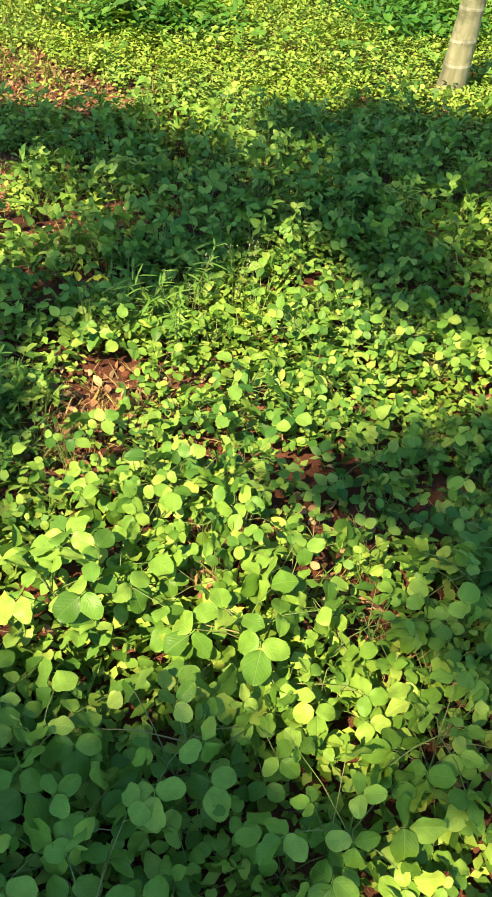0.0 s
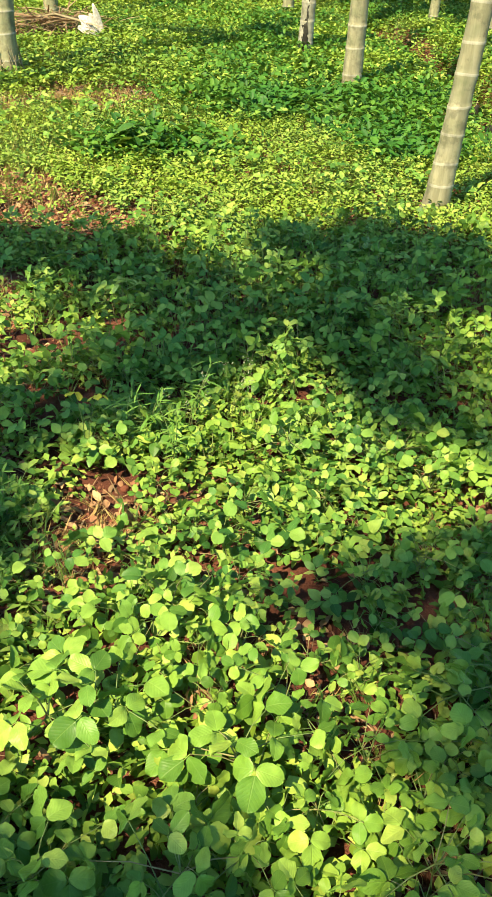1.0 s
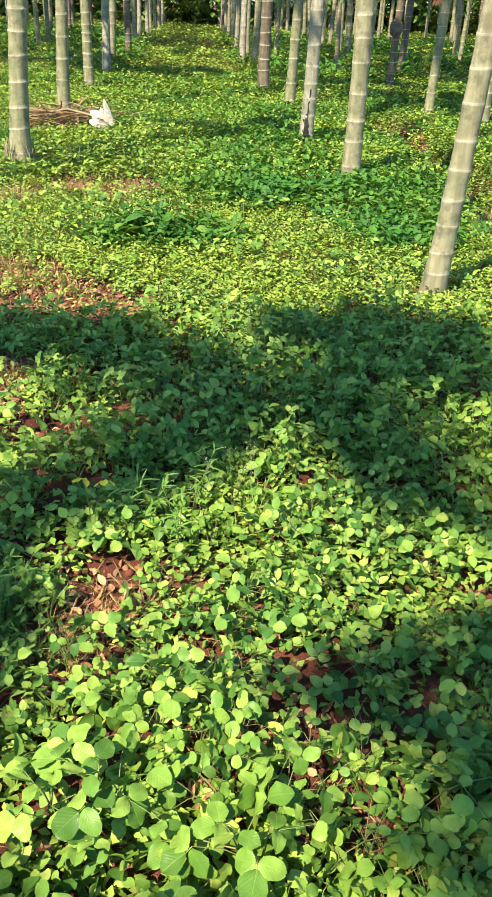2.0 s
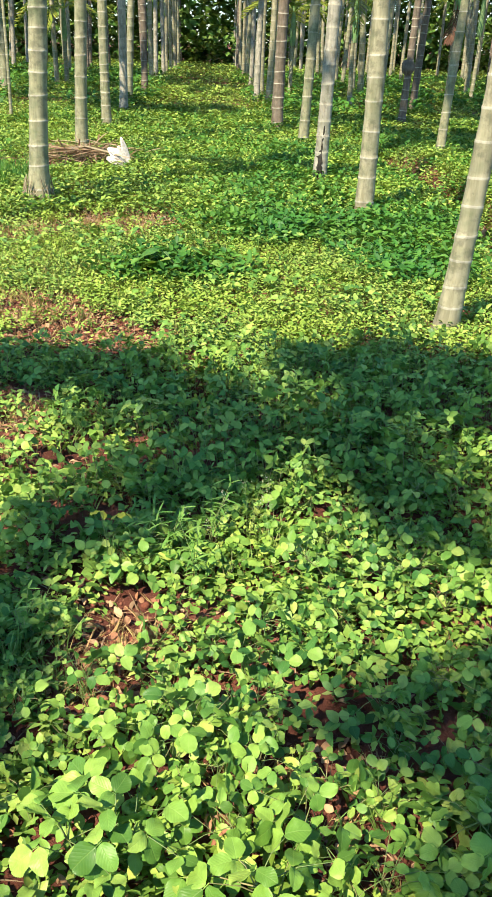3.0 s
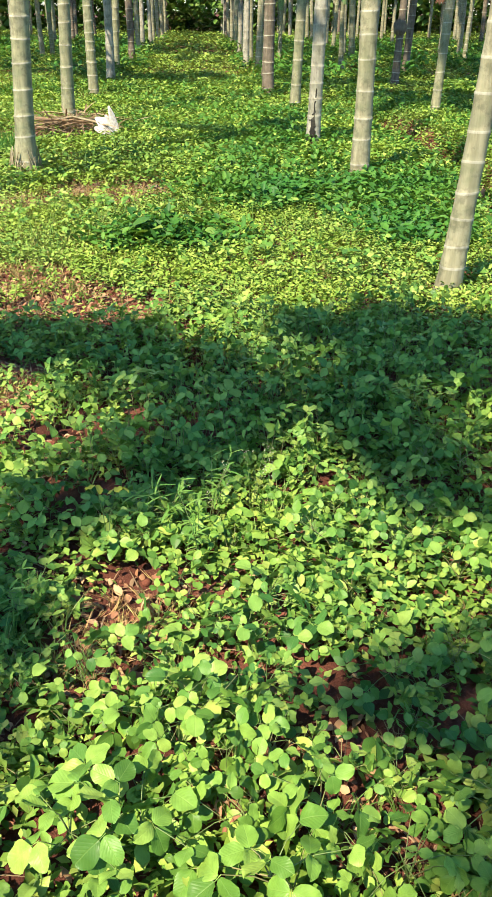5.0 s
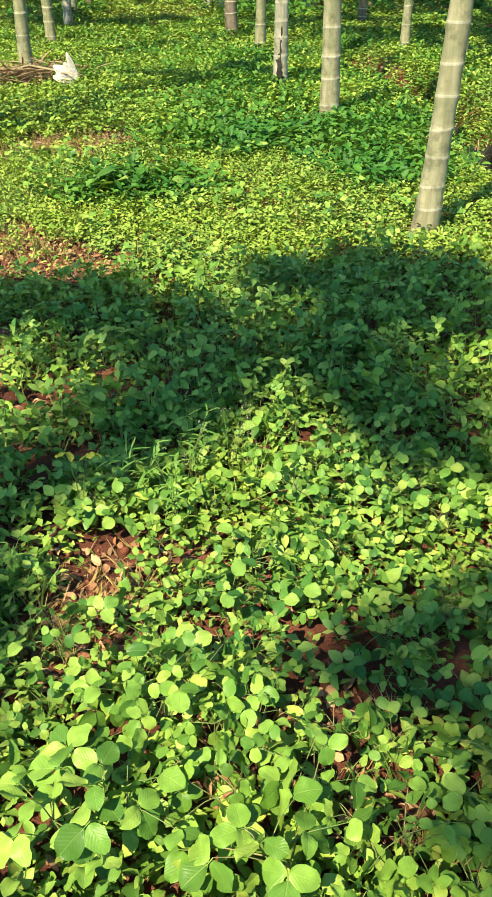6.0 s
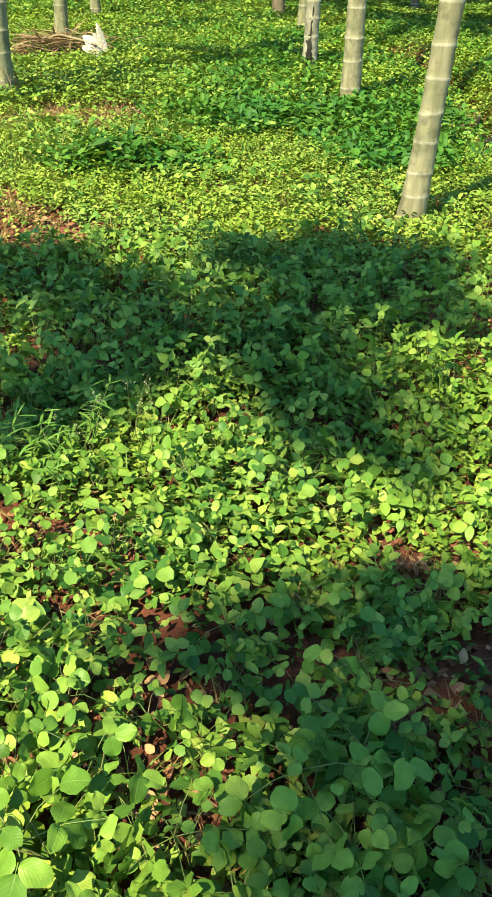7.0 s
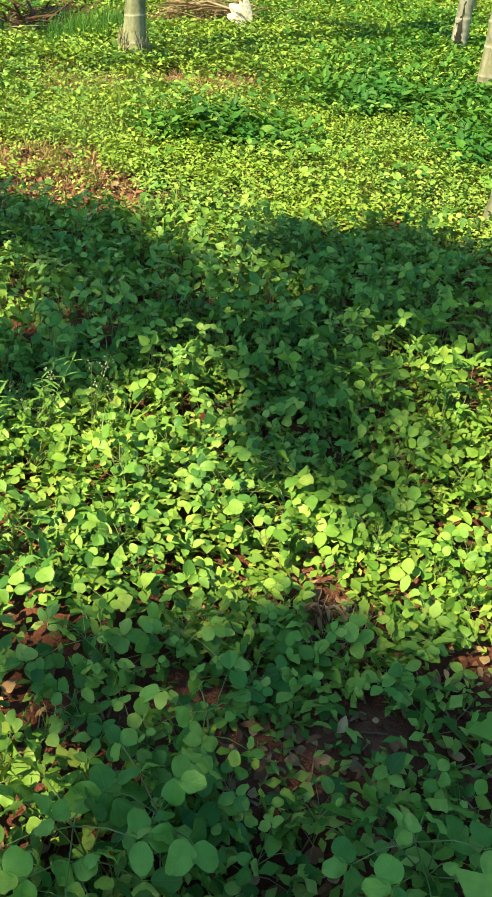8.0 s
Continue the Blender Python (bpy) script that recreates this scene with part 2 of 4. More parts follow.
# bare or thinly grown places: x, y, half width, half length, how bare
BARE = [
    (-0.58, 4.02, 0.40, 0.30, 1.0), (-1.05, 4.50, 0.48, 0.30, 0.9), (-0.02, 3.62, 0.09, 0.10, 1.0), (-0.76, 3.0, 0.17, 0.32, 0.95),
    (-0.42, 2.54, 0.11, 0.10, 0.9), (-0.64, 6.9, 0.52, 0.58, 0.9), (-1.50, 6.5, 0.45, 0.45, 0.75), (-0.16, 1.70, 0.16, 0.15, 0.85),
    (-0.22, 1.50, 0.13, 0.13, 0.85), (-0.50, 1.92, 0.10, 0.07, 0.9), (0.10, 1.24, 0.08, 0.08, 0.75), (0.24, 1.27, 0.12, 0.06, 0.75), (0.35, 1.06, 0.11, 0.09, 0.8),
    (0.47, 1.46, 0.06, 0.05, 0.4), (0.43, 0.86, 0.09, 0.08, 0.85), (0.49, 0.79, 0.08, 0.07, 0.95), (0.38, 1.25, 0.08, 0.04, 0.7), (0.64, 1.56, 0.09, 0.045, 0.5), (0.82, 1.67, 0.14, 0.055, 0.95),
    (0.73, 1.45, 0.07, 0.05, 0.4), (0.86, 1.56, 0.10, 0.07, 0.95), (0.84, 1.26, 0.12, 0.08, 0.9), (0.95, 1.20, 0.12, 0.08, 0.5), (0.86, 1.06, 0.09, 0.08, 0.95), (0.97, 1.40, 0.10, 0.06, 0.3),
    (1.14, 1.50, 0.10, 0.10, 0.8), (0.88, 1.10, 0.10, 0.08, 0.6), (0.27, 1.27, 0.06, 0.08, 0.6), (-0.36, 1.32, 0.05, 0.07, 0.8),
    (2.38, 6.2, 0.28, 0.9, 0.95), (2.05, 6.95, 0.30, 0.55, 1.0), (1.02, 1.33, 0.15, 0.11, 0.5), (2.5, 8.6, 0.25, 1.6, 0.7), (2.6, 11.2, 0.4, 1.0, 0.6), (-1.7, 10.2, 0.75, 0.7, 0.85), (-2.85, 9.1, 0.35, 0.75, 1.0), (-1.85, 6.9, 0.14, 0.22, 0.8), (0.05, 1.54, 0.20, 0.14, 0.22), (-0.06, 1.84, 0.18, 0.12, 0.25), (1.25, 8.25, 0.20, 0.16, 0.9), (1.40, 7.25, 0.12, 0.09, 0.8),
]


def cover(x, y, grow=0.0):
    """How thickly the ground is grown over, 0 to 1."""
    x, y = np.asarray(x, float), np.asarray(y, float)
    wob = 0.55 * (vnoise(x, y, 9.0, 11) - 0.5)
    c = np.ones_like(x)
    for bx, by, rx, ry, amount in BARE:
        d = np.hypot((x - bx) / (rx + grow), (y - by) / (ry + grow)) + wob
        c = np.minimum(c, 1 - amount * np.clip((1.25 - d) / 0.45, 0, 1))
    for fx, fy in FEET:
        c = np.minimum(c, np.clip((np.hypot(x - fx, y - fy) - 0.05) / 0.08, 0.2, 1))
    return c


FEET = [(1.27, 4.20), (1.40, 7.45), (1.20, 9.15), (-1.49, 7.72), (-1.64, 11.5), (1.42, 13.1), (1.20, 15.4), (3.31, 12.35)]


def put_mesh(name, verts, faces, material, uvs=None, smooth=True):
    """A mesh from arrays; faces all have the same number of corners."""
    me = bpy.data.meshes.new(name)
    n, k = faces.shape
    me.vertices.add(len(verts))
    me.vertices.foreach_set("co", np.ascontiguousarray(verts, np.float32).ravel())
    me.loops.add(n * k)
    me.loops.foreach_set("vertex_index", np.ascontiguousarray(faces, np.int32).ravel())
    me.polygons.add(n)
    me.polygons.foreach_set("loop_start", np.arange(0, n * k, k, dtype=np.int32))
    me.polygons.foreach_set("use_smooth", np.full(n, smooth))
    if uvs is not None:
        layer = me.uv_layers.new(name="UVMap")
        layer.data.foreach_set("uv", np.ascontiguousarray(uvs[faces.ravel()], np.float32).ravel())
    me.materials.append(material)
    me.update()
    me.validate()
    return me


def joined(pieces):
    """Several (verts, faces, uvs) as one."""
    vs, fs, us, at = [], [], [], 0
    for v, f, u in pieces:
        vs.append(v), fs.append(f + at), us.append(u)
        at += len(v)
    return np.concatenate(vs), np.concatenate(fs), np.concatenate(us)


def turn(yaw, pitch=0.0, roll=0.0):
    return np.array(Euler((pitch, roll, yaw), "XYZ").to_matrix())


def leaflet(length, width, cup=0.12, droop=0.15, along=5, blunt=0.56):
    """A rounded oval leaflet from the origin along y, folded a little on its midrib."""
    v, u = [], []
    for i in range(along + 1):
        s = i / along
        w = width * 0.5 * max(math.sin(math.pi * (s ** 0.9 * 0.95 + 0.02)) ** blunt, 0.08) * (1.04 - 0.12 * s)
        z = -droop * length * s * s
        for j in (-1, 0, 1):
            wave = 0.035 * min(length, 1.3 * width) * math.sin(s * 9.0 + j * 1.9 + length * 400) if j else 0.0
            v.append((j * w, s * length, z + (cup * w if j else 0) + wave))
            u.append((0.5 + 0.5 * j * w / (width * 0.54), s))
    f = []
    for i in range(along):
        for j in (0, 1):
            a = i * 3 + j
            f.append((a, a + 1, a + 4, a + 3))
    return np.array(v), np.array(f), np.array(u)


def crinkled(r, length, width, cup=0.12, droop=0.15, along=6):
    """A rounded leaflet with a creased midrib, a bulging blade and an uneven, wavy edge."""
    v, u, f = [], [], []
    ph = r.uniform(0, math.tau, 4)
    skew, wide = r.uniform(-0.07, 0.07), r.uniform(0.40, 0.54)
    for i in range(along + 1):
        s = 0.5 - 0.5 * math.cos(math.pi * (0.06 + 0.94 * i / along))
        w = width * 0.5 * max(math.sin(math.pi * s ** (0.80 + 0.35 * wide)) ** 0.50, 0.10)
        z = -droop * length * s * s
        for j in (-1.0, -0.5, 0.0, 0.5, 1.0):
            ww = w * (1 + (0.06 * math.sin(s * 9 + ph[0] + 2 * j) + 0.03 * math.sin(s * 17 + ph[1])) * abs(j))
            wave = length * (0.065 * math.sin(s * 8 + ph[2] + j) + 0.035 * math.sin(s * 15 + ph[3] * (1 + j))) * abs(j) ** 1.5
            arch = cup * w * (1.25 * abs(j) - 0.75 * j * j)
            notch = -0.045 * length * (1 if j == 0 and i == along else 0)
            v.append((j * ww + skew * length * s * s, s * length + notch, z + arch + wave))
            u.append((0.5 + 0.46 * j * w / (width * 0.5), s))
    for i in range(along):
        for j in range(4):
            a = i * 5 + j
            f.append((a, a + 1, a + 6, a + 5))
    return np.array(v), np.array(f), np.array(u)


def strip(points, width, bend=0.0):
    """A thin three-sided stalk along points."""
    p = np.asarray(points, float)
    v, f, u = [], [], []
    for i, c in enumerate(p):
        d = p[min(i + 1, len(p) - 1)] - p[max(i - 1, 0)]
        d = d / (np.linalg.norm(d) + 1e-9)
        a = np.cross(d, (0.3, 0.9, 0.2))
        a = a / (np.linalg.norm(a) + 1e-9)
        b = np.cross(d, a)
        w = width * (1 - 0.45 * i / (len(p) - 1)) * 0.5
        for k in range(3):
            g = k * math.tau / 3
            v.append(c + w * (math.cos(g) * a + math.sin(g) * b))
            u.append((0.5, 0.5))
    for i in range(len(p) - 1):
        for k in range(3):
            f.append((i * 3 + k, i * 3 + (k + 1) % 3, i * 3 + 3 + (k + 1) % 3, i * 3 + 3 + k))
    return np.array(v), np.array(f), np.array(u)


def moved(piece, m=None, at=(0, 0, 0), scale=1.0):
    v, f, u = piece
    v = v * scale
    if m is not None:
        v = v @ m.T
    return v + np.asarray(at), f, u


def leaf_pieces(r, size=0.05, along=5):
    """The pieces of a bean-like leaf: three rounded leaflets and a short stalk, its end at the origin."""
    out = []
    for a, s in ((0.0, 1.1), (1.45, 1.0), (-1.45, 1.0)):
        L = size * s * r.uniform(0.88, 1.12)
        m = turn(a + r.uniform(-0.25, 0.25), r.uniform(-0.45, 0.40), r.uniform(-0.45, 0.45))
        at = (0, 0.3 * size, 0) if a == 0 else (0.04 * size * (-1 if a > 0 else 1), 0.10 * size, 0)
        if along > 5:
            blade_of = crinkled(r, L, L * r.uniform(0.72, 0.98), r.uniform(0.0, 0.9), r.uniform(-0.1, 0.45), along)
        else:
            blade_of = leaflet(L, L * r.uniform(0.60, 0.86), r.uniform(-0.1, 0.65), r.uniform(-0.05, 0.45), along, r.uniform(0.55, 0.80))
        out.append(moved(blade_of, m, at))
    out.append(strip([(0, 0, 0), (0, 0.32 * size, 0)], 0.05 * size))
    return out


def trifoliate(r, size=0.05, along=5):
    return joined(leaf_pieces(r, size, along))


def sprig(r, leaves=8, size=0.03, along=2, tall=0.09):
    """A small leafy weed shoot with its foot at the origin."""
    out = []
    for i in range(leaves):
        h = tall * (0.25 + 0.75 * (i + r.uniform(0, 1)) / leaves)
        yaw = i * 2.4 + r.uniform(-0.5, 0.5)
        L = size * r.uniform(0.7, 1.25)
        m = turn(yaw, r.uniform(-0.35, 0.65), r.uniform(-0.4, 0.4))
        reach = r.uniform(0.1, 0.75) * size
        out.append(moved(leaflet(L, L * r.uniform(0.5, 0.75), 0.2, r.uniform(0, 0.3), along, 0.8), m, (-math.sin(yaw) * reach, math.cos(yaw) * reach, h)))
    return joined(out)


def simple_leaf(length, width, fold=0.25, hexed=True):
    """A small pointed leaf of one or two folded faces."""
    w, L = width * 0.5, length
    if hexed:
        v = [(0, 0, 0), (w, 0.32 * L, fold * w), (0.85 * w, 0.68 * L, fold * w), (0, L, -0.1 * L), (-0.85 * w, 0.68 * L, fold * w), (-w, 0.32 * L, fold * w)]
        return np.array(v), np.array([(0, 1, 2, 3), (0, 3, 4, 5)]), np.array([(0.5, 0), (1, 0.3), (1, 0.7), (0.5, 1), (0, 0.7), (0, 0.3)])
    v = [(0, 0, 0), (w, 0.5 * L, fold * w), (0, L, -0.1 * L), (-w, 0.5 * L, fold * w)]
    return np.array(v), np.array([(0, 1, 2, 3)]), np.array([(0.5, 0), (1, 0.5), (0.5, 1), (0, 0.5)])


def shoot(r, leaves=8, size=0.03, tall=0.08, hexed=True):
    """A small leafy weed shoot of simple leaves with its foot at the origin."""
    out = []
    for i in range(leaves):
        h = tall * (0.25 + 0.75 * (i + r.uniform(0, 1)) / leaves)
        yaw = i * 2.4 + r.uniform(-0.5, 0.5)
        L = size * r.uniform(0.7, 1.25)
        reach = r.uniform(0.1, 0.75) * size
        m = turn(yaw, r.uniform(-0.35, 0.65), r.uniform(-0.4, 0.4))
        out.append(moved(simple_leaf(L, L * r.uniform(0.38, 0.70), 0.25, hexed), m, (-math.sin(yaw) * reach, math.cos(yaw) * reach, h)))
    return joined(out)


def scatter(pieces, xs, ys, zs, r, scale=(0.8, 1.2), tilt=0.3, which=None):
    """Copies of the pieces at the places, turned and tilted at random, as arrays of one mesh."""
    n = len(xs)
    pick = r.integers(0, len(pieces), n) if which is None else which
    yaw, tx, ty = r.uniform(0, math.tau, n), r.normal(0, tilt, n), r.normal(0, tilt, n)
    size = r.uniform(scale[0], scale[1], n) if isinstance(scale, tuple) else scale * r.uniform(0.75, 1.25, n)
    all_v, all_f, all_u, at = [], [], [], 0
    for k, (v, f, u) in enumerate(pieces):
        idx = np.nonzero(pick == k)[0]
        if not len(idx):
            continue
        c, s = np.cos(yaw[idx]), np.sin(yaw[idx])
        vx = v[None, :, 0] * c[:, None] - v[None, :, 1] * s[:, None]
        vy = v[None, :, 0] * s[:, None] + v[None, :, 1] * c[:, None]
        vz = np.broadcast_to(v[None, :, 2], vx.shape)
        cx, sx, cy, sy = np.cos(tx[idx])[:, None], np.sin(tx[idx])[:, None], np.cos(ty[idx])[:, None], np.sin(ty[idx])[:, None]
        vy, vz = vy * cx - vz * sx, vy * sx + vz * cx
        vx, vz = vx * cy + vz * sy, -vx * sy + vz * cy
        k3 = size[idx][:, None]
        p = np.stack([vx * k3 + xs[idx][:, None], vy * k3 + ys[idx][:, None], vz * k3 + zs[idx][:, None]], -1).reshape(-1, 3)
        ff = (f[None] + (np.arange(len(idx)) * len(v))[:, None, None]).reshape(-1, f.shape[1]) + at
        all_v.append(p), all_f.append(ff), all_u.append(np.tile(u, (len(idx), 1)))
        at += len(p)
    return np.concatenate(all_v), np.concatenate(all_f), np.concatenate(all_u)


def stuff(name, arrays, material, label, category):
    v, f, u = arrays
    ob = new(name, put_mesh(name, v, f, material, u))
    return tagged(ob, label, category, kind="stuff")


def spread(r, x0, x1, y0, y1, per_m2, keep=None):
    """Random places in a rectangle, thinned by keep(x, y)."""
    n = int((x1 - x0) * (y1 - y0) * per_m2)
    x, y = r.uniform(x0, x1, n), r.uniform(y0, y1, n)
    if keep is not None:
        ok = r.uniform(0, 1, n) < keep(x, y)
        x, y = x[ok], y[ok]
    return x, y


def wedge(x, y, edge=0.62, spare=1.0):
    """1 inside the strip of ground that widens ahead of the walk."""
    reach = np.maximum(y, 0)
    return ((x > 0.25 - spare - edge * 1.05 * reach) & (x < 0.25 + spare + edge * 0.72 * reach)).astype(float)


def part(name, data, parent, m=None, label=""):
    ob = new(name, data)
    ob.parent = parent
    if m is not None:
        ob.matrix_basis = m
    if label:
        ob["label"] = label
    return ob


# ---- the ground, one sheet to the horizon ----
def build_ground():
    def axis(cuts):
        out = []
        for a, b, n in cuts:
            out.append(np.linspace(a, b, n, endpoint=False))
        return np.concatenate(out)
    far = np.geomspace(1, 600, 26)
    xs = np.concatenate([-(far[::-1]) - 8.0, axis([(-8, -1.3, 44), (-1.3, 1.7, 120), (1.7, 4, 36), (4, 10, 22)]), 10 + far])
    ys = np.concatenate([-(far[::-1]) - 2.0, axis([(-2, 0.4, 14), (0.4, 3.2, 112), (3.2, 5.0, 56), (5, 14, 70), (14, 30, 26)]), 30 + far])
    gx, gy = np.meshgrid(xs, ys)
    gz = ground_z(gx, gy)
    nx, ny = len(xs), len(ys)
    i = (np.arange(ny - 1)[:, None] * nx + np.arange(nx - 1)[None, :]).ravel()
    faces = np.stack([i, i + 1, i + nx + 1, i + nx], -1)
    ob = new("ground", put_mesh("ground", np.stack([gx, gy, gz], -1).reshape(-1, 3), faces, SOIL))
    return tagged(ob, "red laterite soil, crumbly, with a shallow drain beside the palms", "ground", kind="structure")


build_ground()


# ---- areca palms ----
def trunk_mesh(name, height, radius, seed, bark, step=0.19, lean=(0.0, 0.0), flare=1.28, sides=20, fine=True):
    """A slim ringed trunk: nodes with a proud pale scar, a flared foot, a slight sway."""
    r = np.random.default_rng(seed)
    rows, kinds = [(-0.12, radius * flare * 1.12), (0.0, radius * flare * 1.05)], [0, 0]
    z = 0.16
    while z < height - 0.3:
        k = 1 + (flare - 1) * math.exp(-z / 0.22)
        taper = 1 - 0.22 * z / height
        R = radius * k * taper * r.uniform(0.985, 1.015)
        proud = 1 + r.uniform(0.025, 0.055) * min(1.0, 0.25 + z / 0.6)
        if not fine:
            rows += [(z - 0.02, R * 0.99), (z - 0.007, R * proud), (z + 0.007, R * proud), (z + 0.02, R)]
            kinds += [0, 1, 1, 0]
            z += step * r.uniform(0.72, 1.3) * (1.0 if z < 3.5 else 4.0)
            continue
        rows += [(z - 0.034, R * 0.99), (z - 0.007, R * proud), (z + 0.006, R * proud), (z + 0.010, R * 0.995), (z + 0.028, R)]
        kinds += [0, 1, 1, 0, 0]
        gap = step * r.uniform(0.72, 1.3) * (1.0 if z < 4.5 else 3.0)
        rows.append((z + gap * 0.5, R * r.uniform(0.96, 0.99)))
        kinds.append(0)
        z += gap
    rows.append((height, radius * 0.72))
    kinds.append(0)
    v = []
    ph = r.uniform(0, math.tau)
    skew = r.uniform(-0.006, 0.006, 2)
    for n_row, (zz, R) in enumerate(rows):
        sx = 0.03 * math.sin(zz * 0.8 + ph) + lean[0] * zz
        sy = 0.03 * math.cos(zz * 0.7 + ph) + lean[1] * zz
        sx0, sy0 = 0.03 * math.sin(ph), 0.03 * math.cos(ph)
        if n_row >= 2 and (n_row - 2) % 6 == 0:
            skew = r.uniform(-0.006, 0.006, 2)
        for j in range(sides):
            a = j * math.tau / sides
            rough = 1 + 0.022 * math.sin(3 * a + zz * 2 + ph) + r.uniform(-0.006, 0.006)
            v.append((sx - sx0 + R * rough * math.cos(a), sy - sy0 + R * rough * math.sin(a), zz + skew[0] * math.cos(a) + skew[1] * math.sin(a)))
    f, mats = [], []
    for i in range(len(rows) - 1):
        for j in range(sides):
            f.append((i * sides + j, i * sides + (j + 1) % sides, (i + 1) * sides + (j + 1) % sides, (i + 1) * sides + j))
            mats.append(1 if kinds[i] and kinds[i + 1] else 0)
    me = put_mesh(name, np.array(v), np.array(f), bark)
    me.materials.append(SCAR)
    me.polygons.foreach_set("material_index", np.array(mats, np.int32))
    return me


def frond_mesh(name, seed, length=1.9, pairs=26, material=None, broad=0.095, arch=0.55, along=3):
    """A feather palm leaf that leaves the origin along y, rises and bends over."""
    r = np.random.default_rng(seed)

    def rib(s):
        return np.array((0.0, length * (s - 0.10 * s * s), length * (arch * s - arch * 1.35 * s * s)))
    out = [strip([rib(s) for s in np.linspace(0, 1, 9)], 0.045)]
    for i in range(pairs):
        s = 0.16 + 0.84 * i / (pairs - 1)
        L = length * 0.30 * (math.sin(math.pi * (0.16 + 0.78 * (s - 0.16) / 0.84)) ** 0.7) * r.uniform(0.85, 1.1)
        for side in (-1, 1):
            yaw = -side * (1.15 - 0.6 * s + r.uniform(-0.08, 0.08))
            m = turn(yaw, r.uniform(-0.35, 0.05) + 0.1, side * r.uniform(0.0, 0.5))
            out.append(moved(leaflet(L, broad * r.uniform(0.8, 1.3), 0.2, r.uniform(0.1, 0.3), along, 0.5), m, rib(s)))
    v, f, u = joined(out)
    return put_mesh(name, v, f, material or FROND, u)


def shaft_mesh(name, radius, length):
    v, f = [], []
    prof = [(-0.06, 0.9), (0.0, 1.15), (0.15, 1.32), (0.45, 1.2), (0.8, 0.9), (1.0, 0.55)]
    for s, k in prof:
        for j in range(14):
            a = j * math.tau / 14
            v.append((radius * k * math.cos(a), radius * k * math.sin(a), s * length))
    for i in range(len(prof) - 1):
        for j in range(14):
            f.append((i * 14 + j, i * 14 + (j + 1) % 14, (i + 1) * 14 + (j + 1) % 14, (i + 1) * 14 + j))
    return put_mesh(name, np.array(v), np.array(f), SHAFT)


FRONDS = [frond_mesh("frond", 20 + i, 1.75 + 0.12 * i) for i in range(3)]
FRONDS_FAR = [frond_mesh("frond", 26 + i, 1.8, 13, None, 0.17, 0.55, 2) for i in range(3)]
FRONDS_YOUNG = [frond_mesh("frond", 30 + i, 1.5, 18, FROND_YOUNG, 0.06, 0.75) for i in range(2)]
FRONDS_RUST = [frond_mesh("frond", 36, 1.3, 16, RUST, 0.04, -0.2)]
PALM_LABEL = "slim areca palm with a pale, ringed grey-beige trunk"


def palm(x, y, trunk, top, fronds, label=PALM_LABEL, meshes=FRONDS, shaft=0.85, hanging=False):
    """A palm: trunk, crownshaft and fronds given as (azimuth in degrees, scale, lift in degrees)."""
    base = tagged(new("areca_palm"), label, "palm tree", "areca palms in rows")
    base.location = (x, y, float(ground_z(x, y)))
    part("trunk", trunk, base)
    part("crownshaft", SHAFT_MESH, base, pose(top[0], top[1], top[2] - 0.1), "smooth green crownshaft")
    for i, (az, size, lift) in enumerate(fronds):
        m = pose(top[0], top[1], top[2] + shaft - 0.12, 0, 0, az) @ pose(0, 0.04, 0, lift) @ Matrix.Scale(size, 4)
        part("frond", meshes[i % len(meshes)], base, m)
    if hanging:
        part("dead_frond", FRONDS_RUST[0], base, pose(top[0], top[1], top[2], 0, 0, 140) @ pose(0, 0.06, 0, -70) @ Matrix.Scale(0.65, 4), "rust-brown hanging dead frond")
    return base


SHAFT_MESH = shaft_mesh("crownshaft", 0.062, 0.95)


def ring_of_fronds(r, n=8):
    a0 = r.uniform(0, 360)
    return [(a0 + i * 360 / n + r.uniform(-14, 14), r.uniform(0.85, 1.1), r.uniform(-22, 30)) for i in range(n)]


def rot_mesh(radius, lean):
    """A ragged dark patch that hugs the trunk's foot."""
    r = np.random.default_rng(17)
    v, f, n = [], [], 26
    for i in range(n):
        z = 0.04 + 0.58 * i / (n - 1)
        s = i / (n - 1)
        half = (0.09 + 0.36 * math.sin(math.pi * min(1, 0.22 + 0.78 * s)) ** 1.2) * r.uniform(0.75, 1.3)
        mid = -1.98 + 0.16 * math.sin(z * 13) + r.uniform(-0.05, 0.05)
        R = radius * (1.03 + 0.22 * math.exp(-z / 0.22)) + 0.004
        for j in range(5):
            a = mid + half * (j / 2 - 1)
            v.append((lean * z + R * math.cos(a), R * math.sin(a), z + r.uniform(-0.006, 0.006)))
    for i in range(n - 1):
        for j in range(4):
            f.append((i * 5 + j, i * 5 + j + 1, i * 5 + j + 6, i * 5 + j + 5))
    return put_mesh("rot_scar", np.array(v), np.array(f), ROT_AND_HOLE)


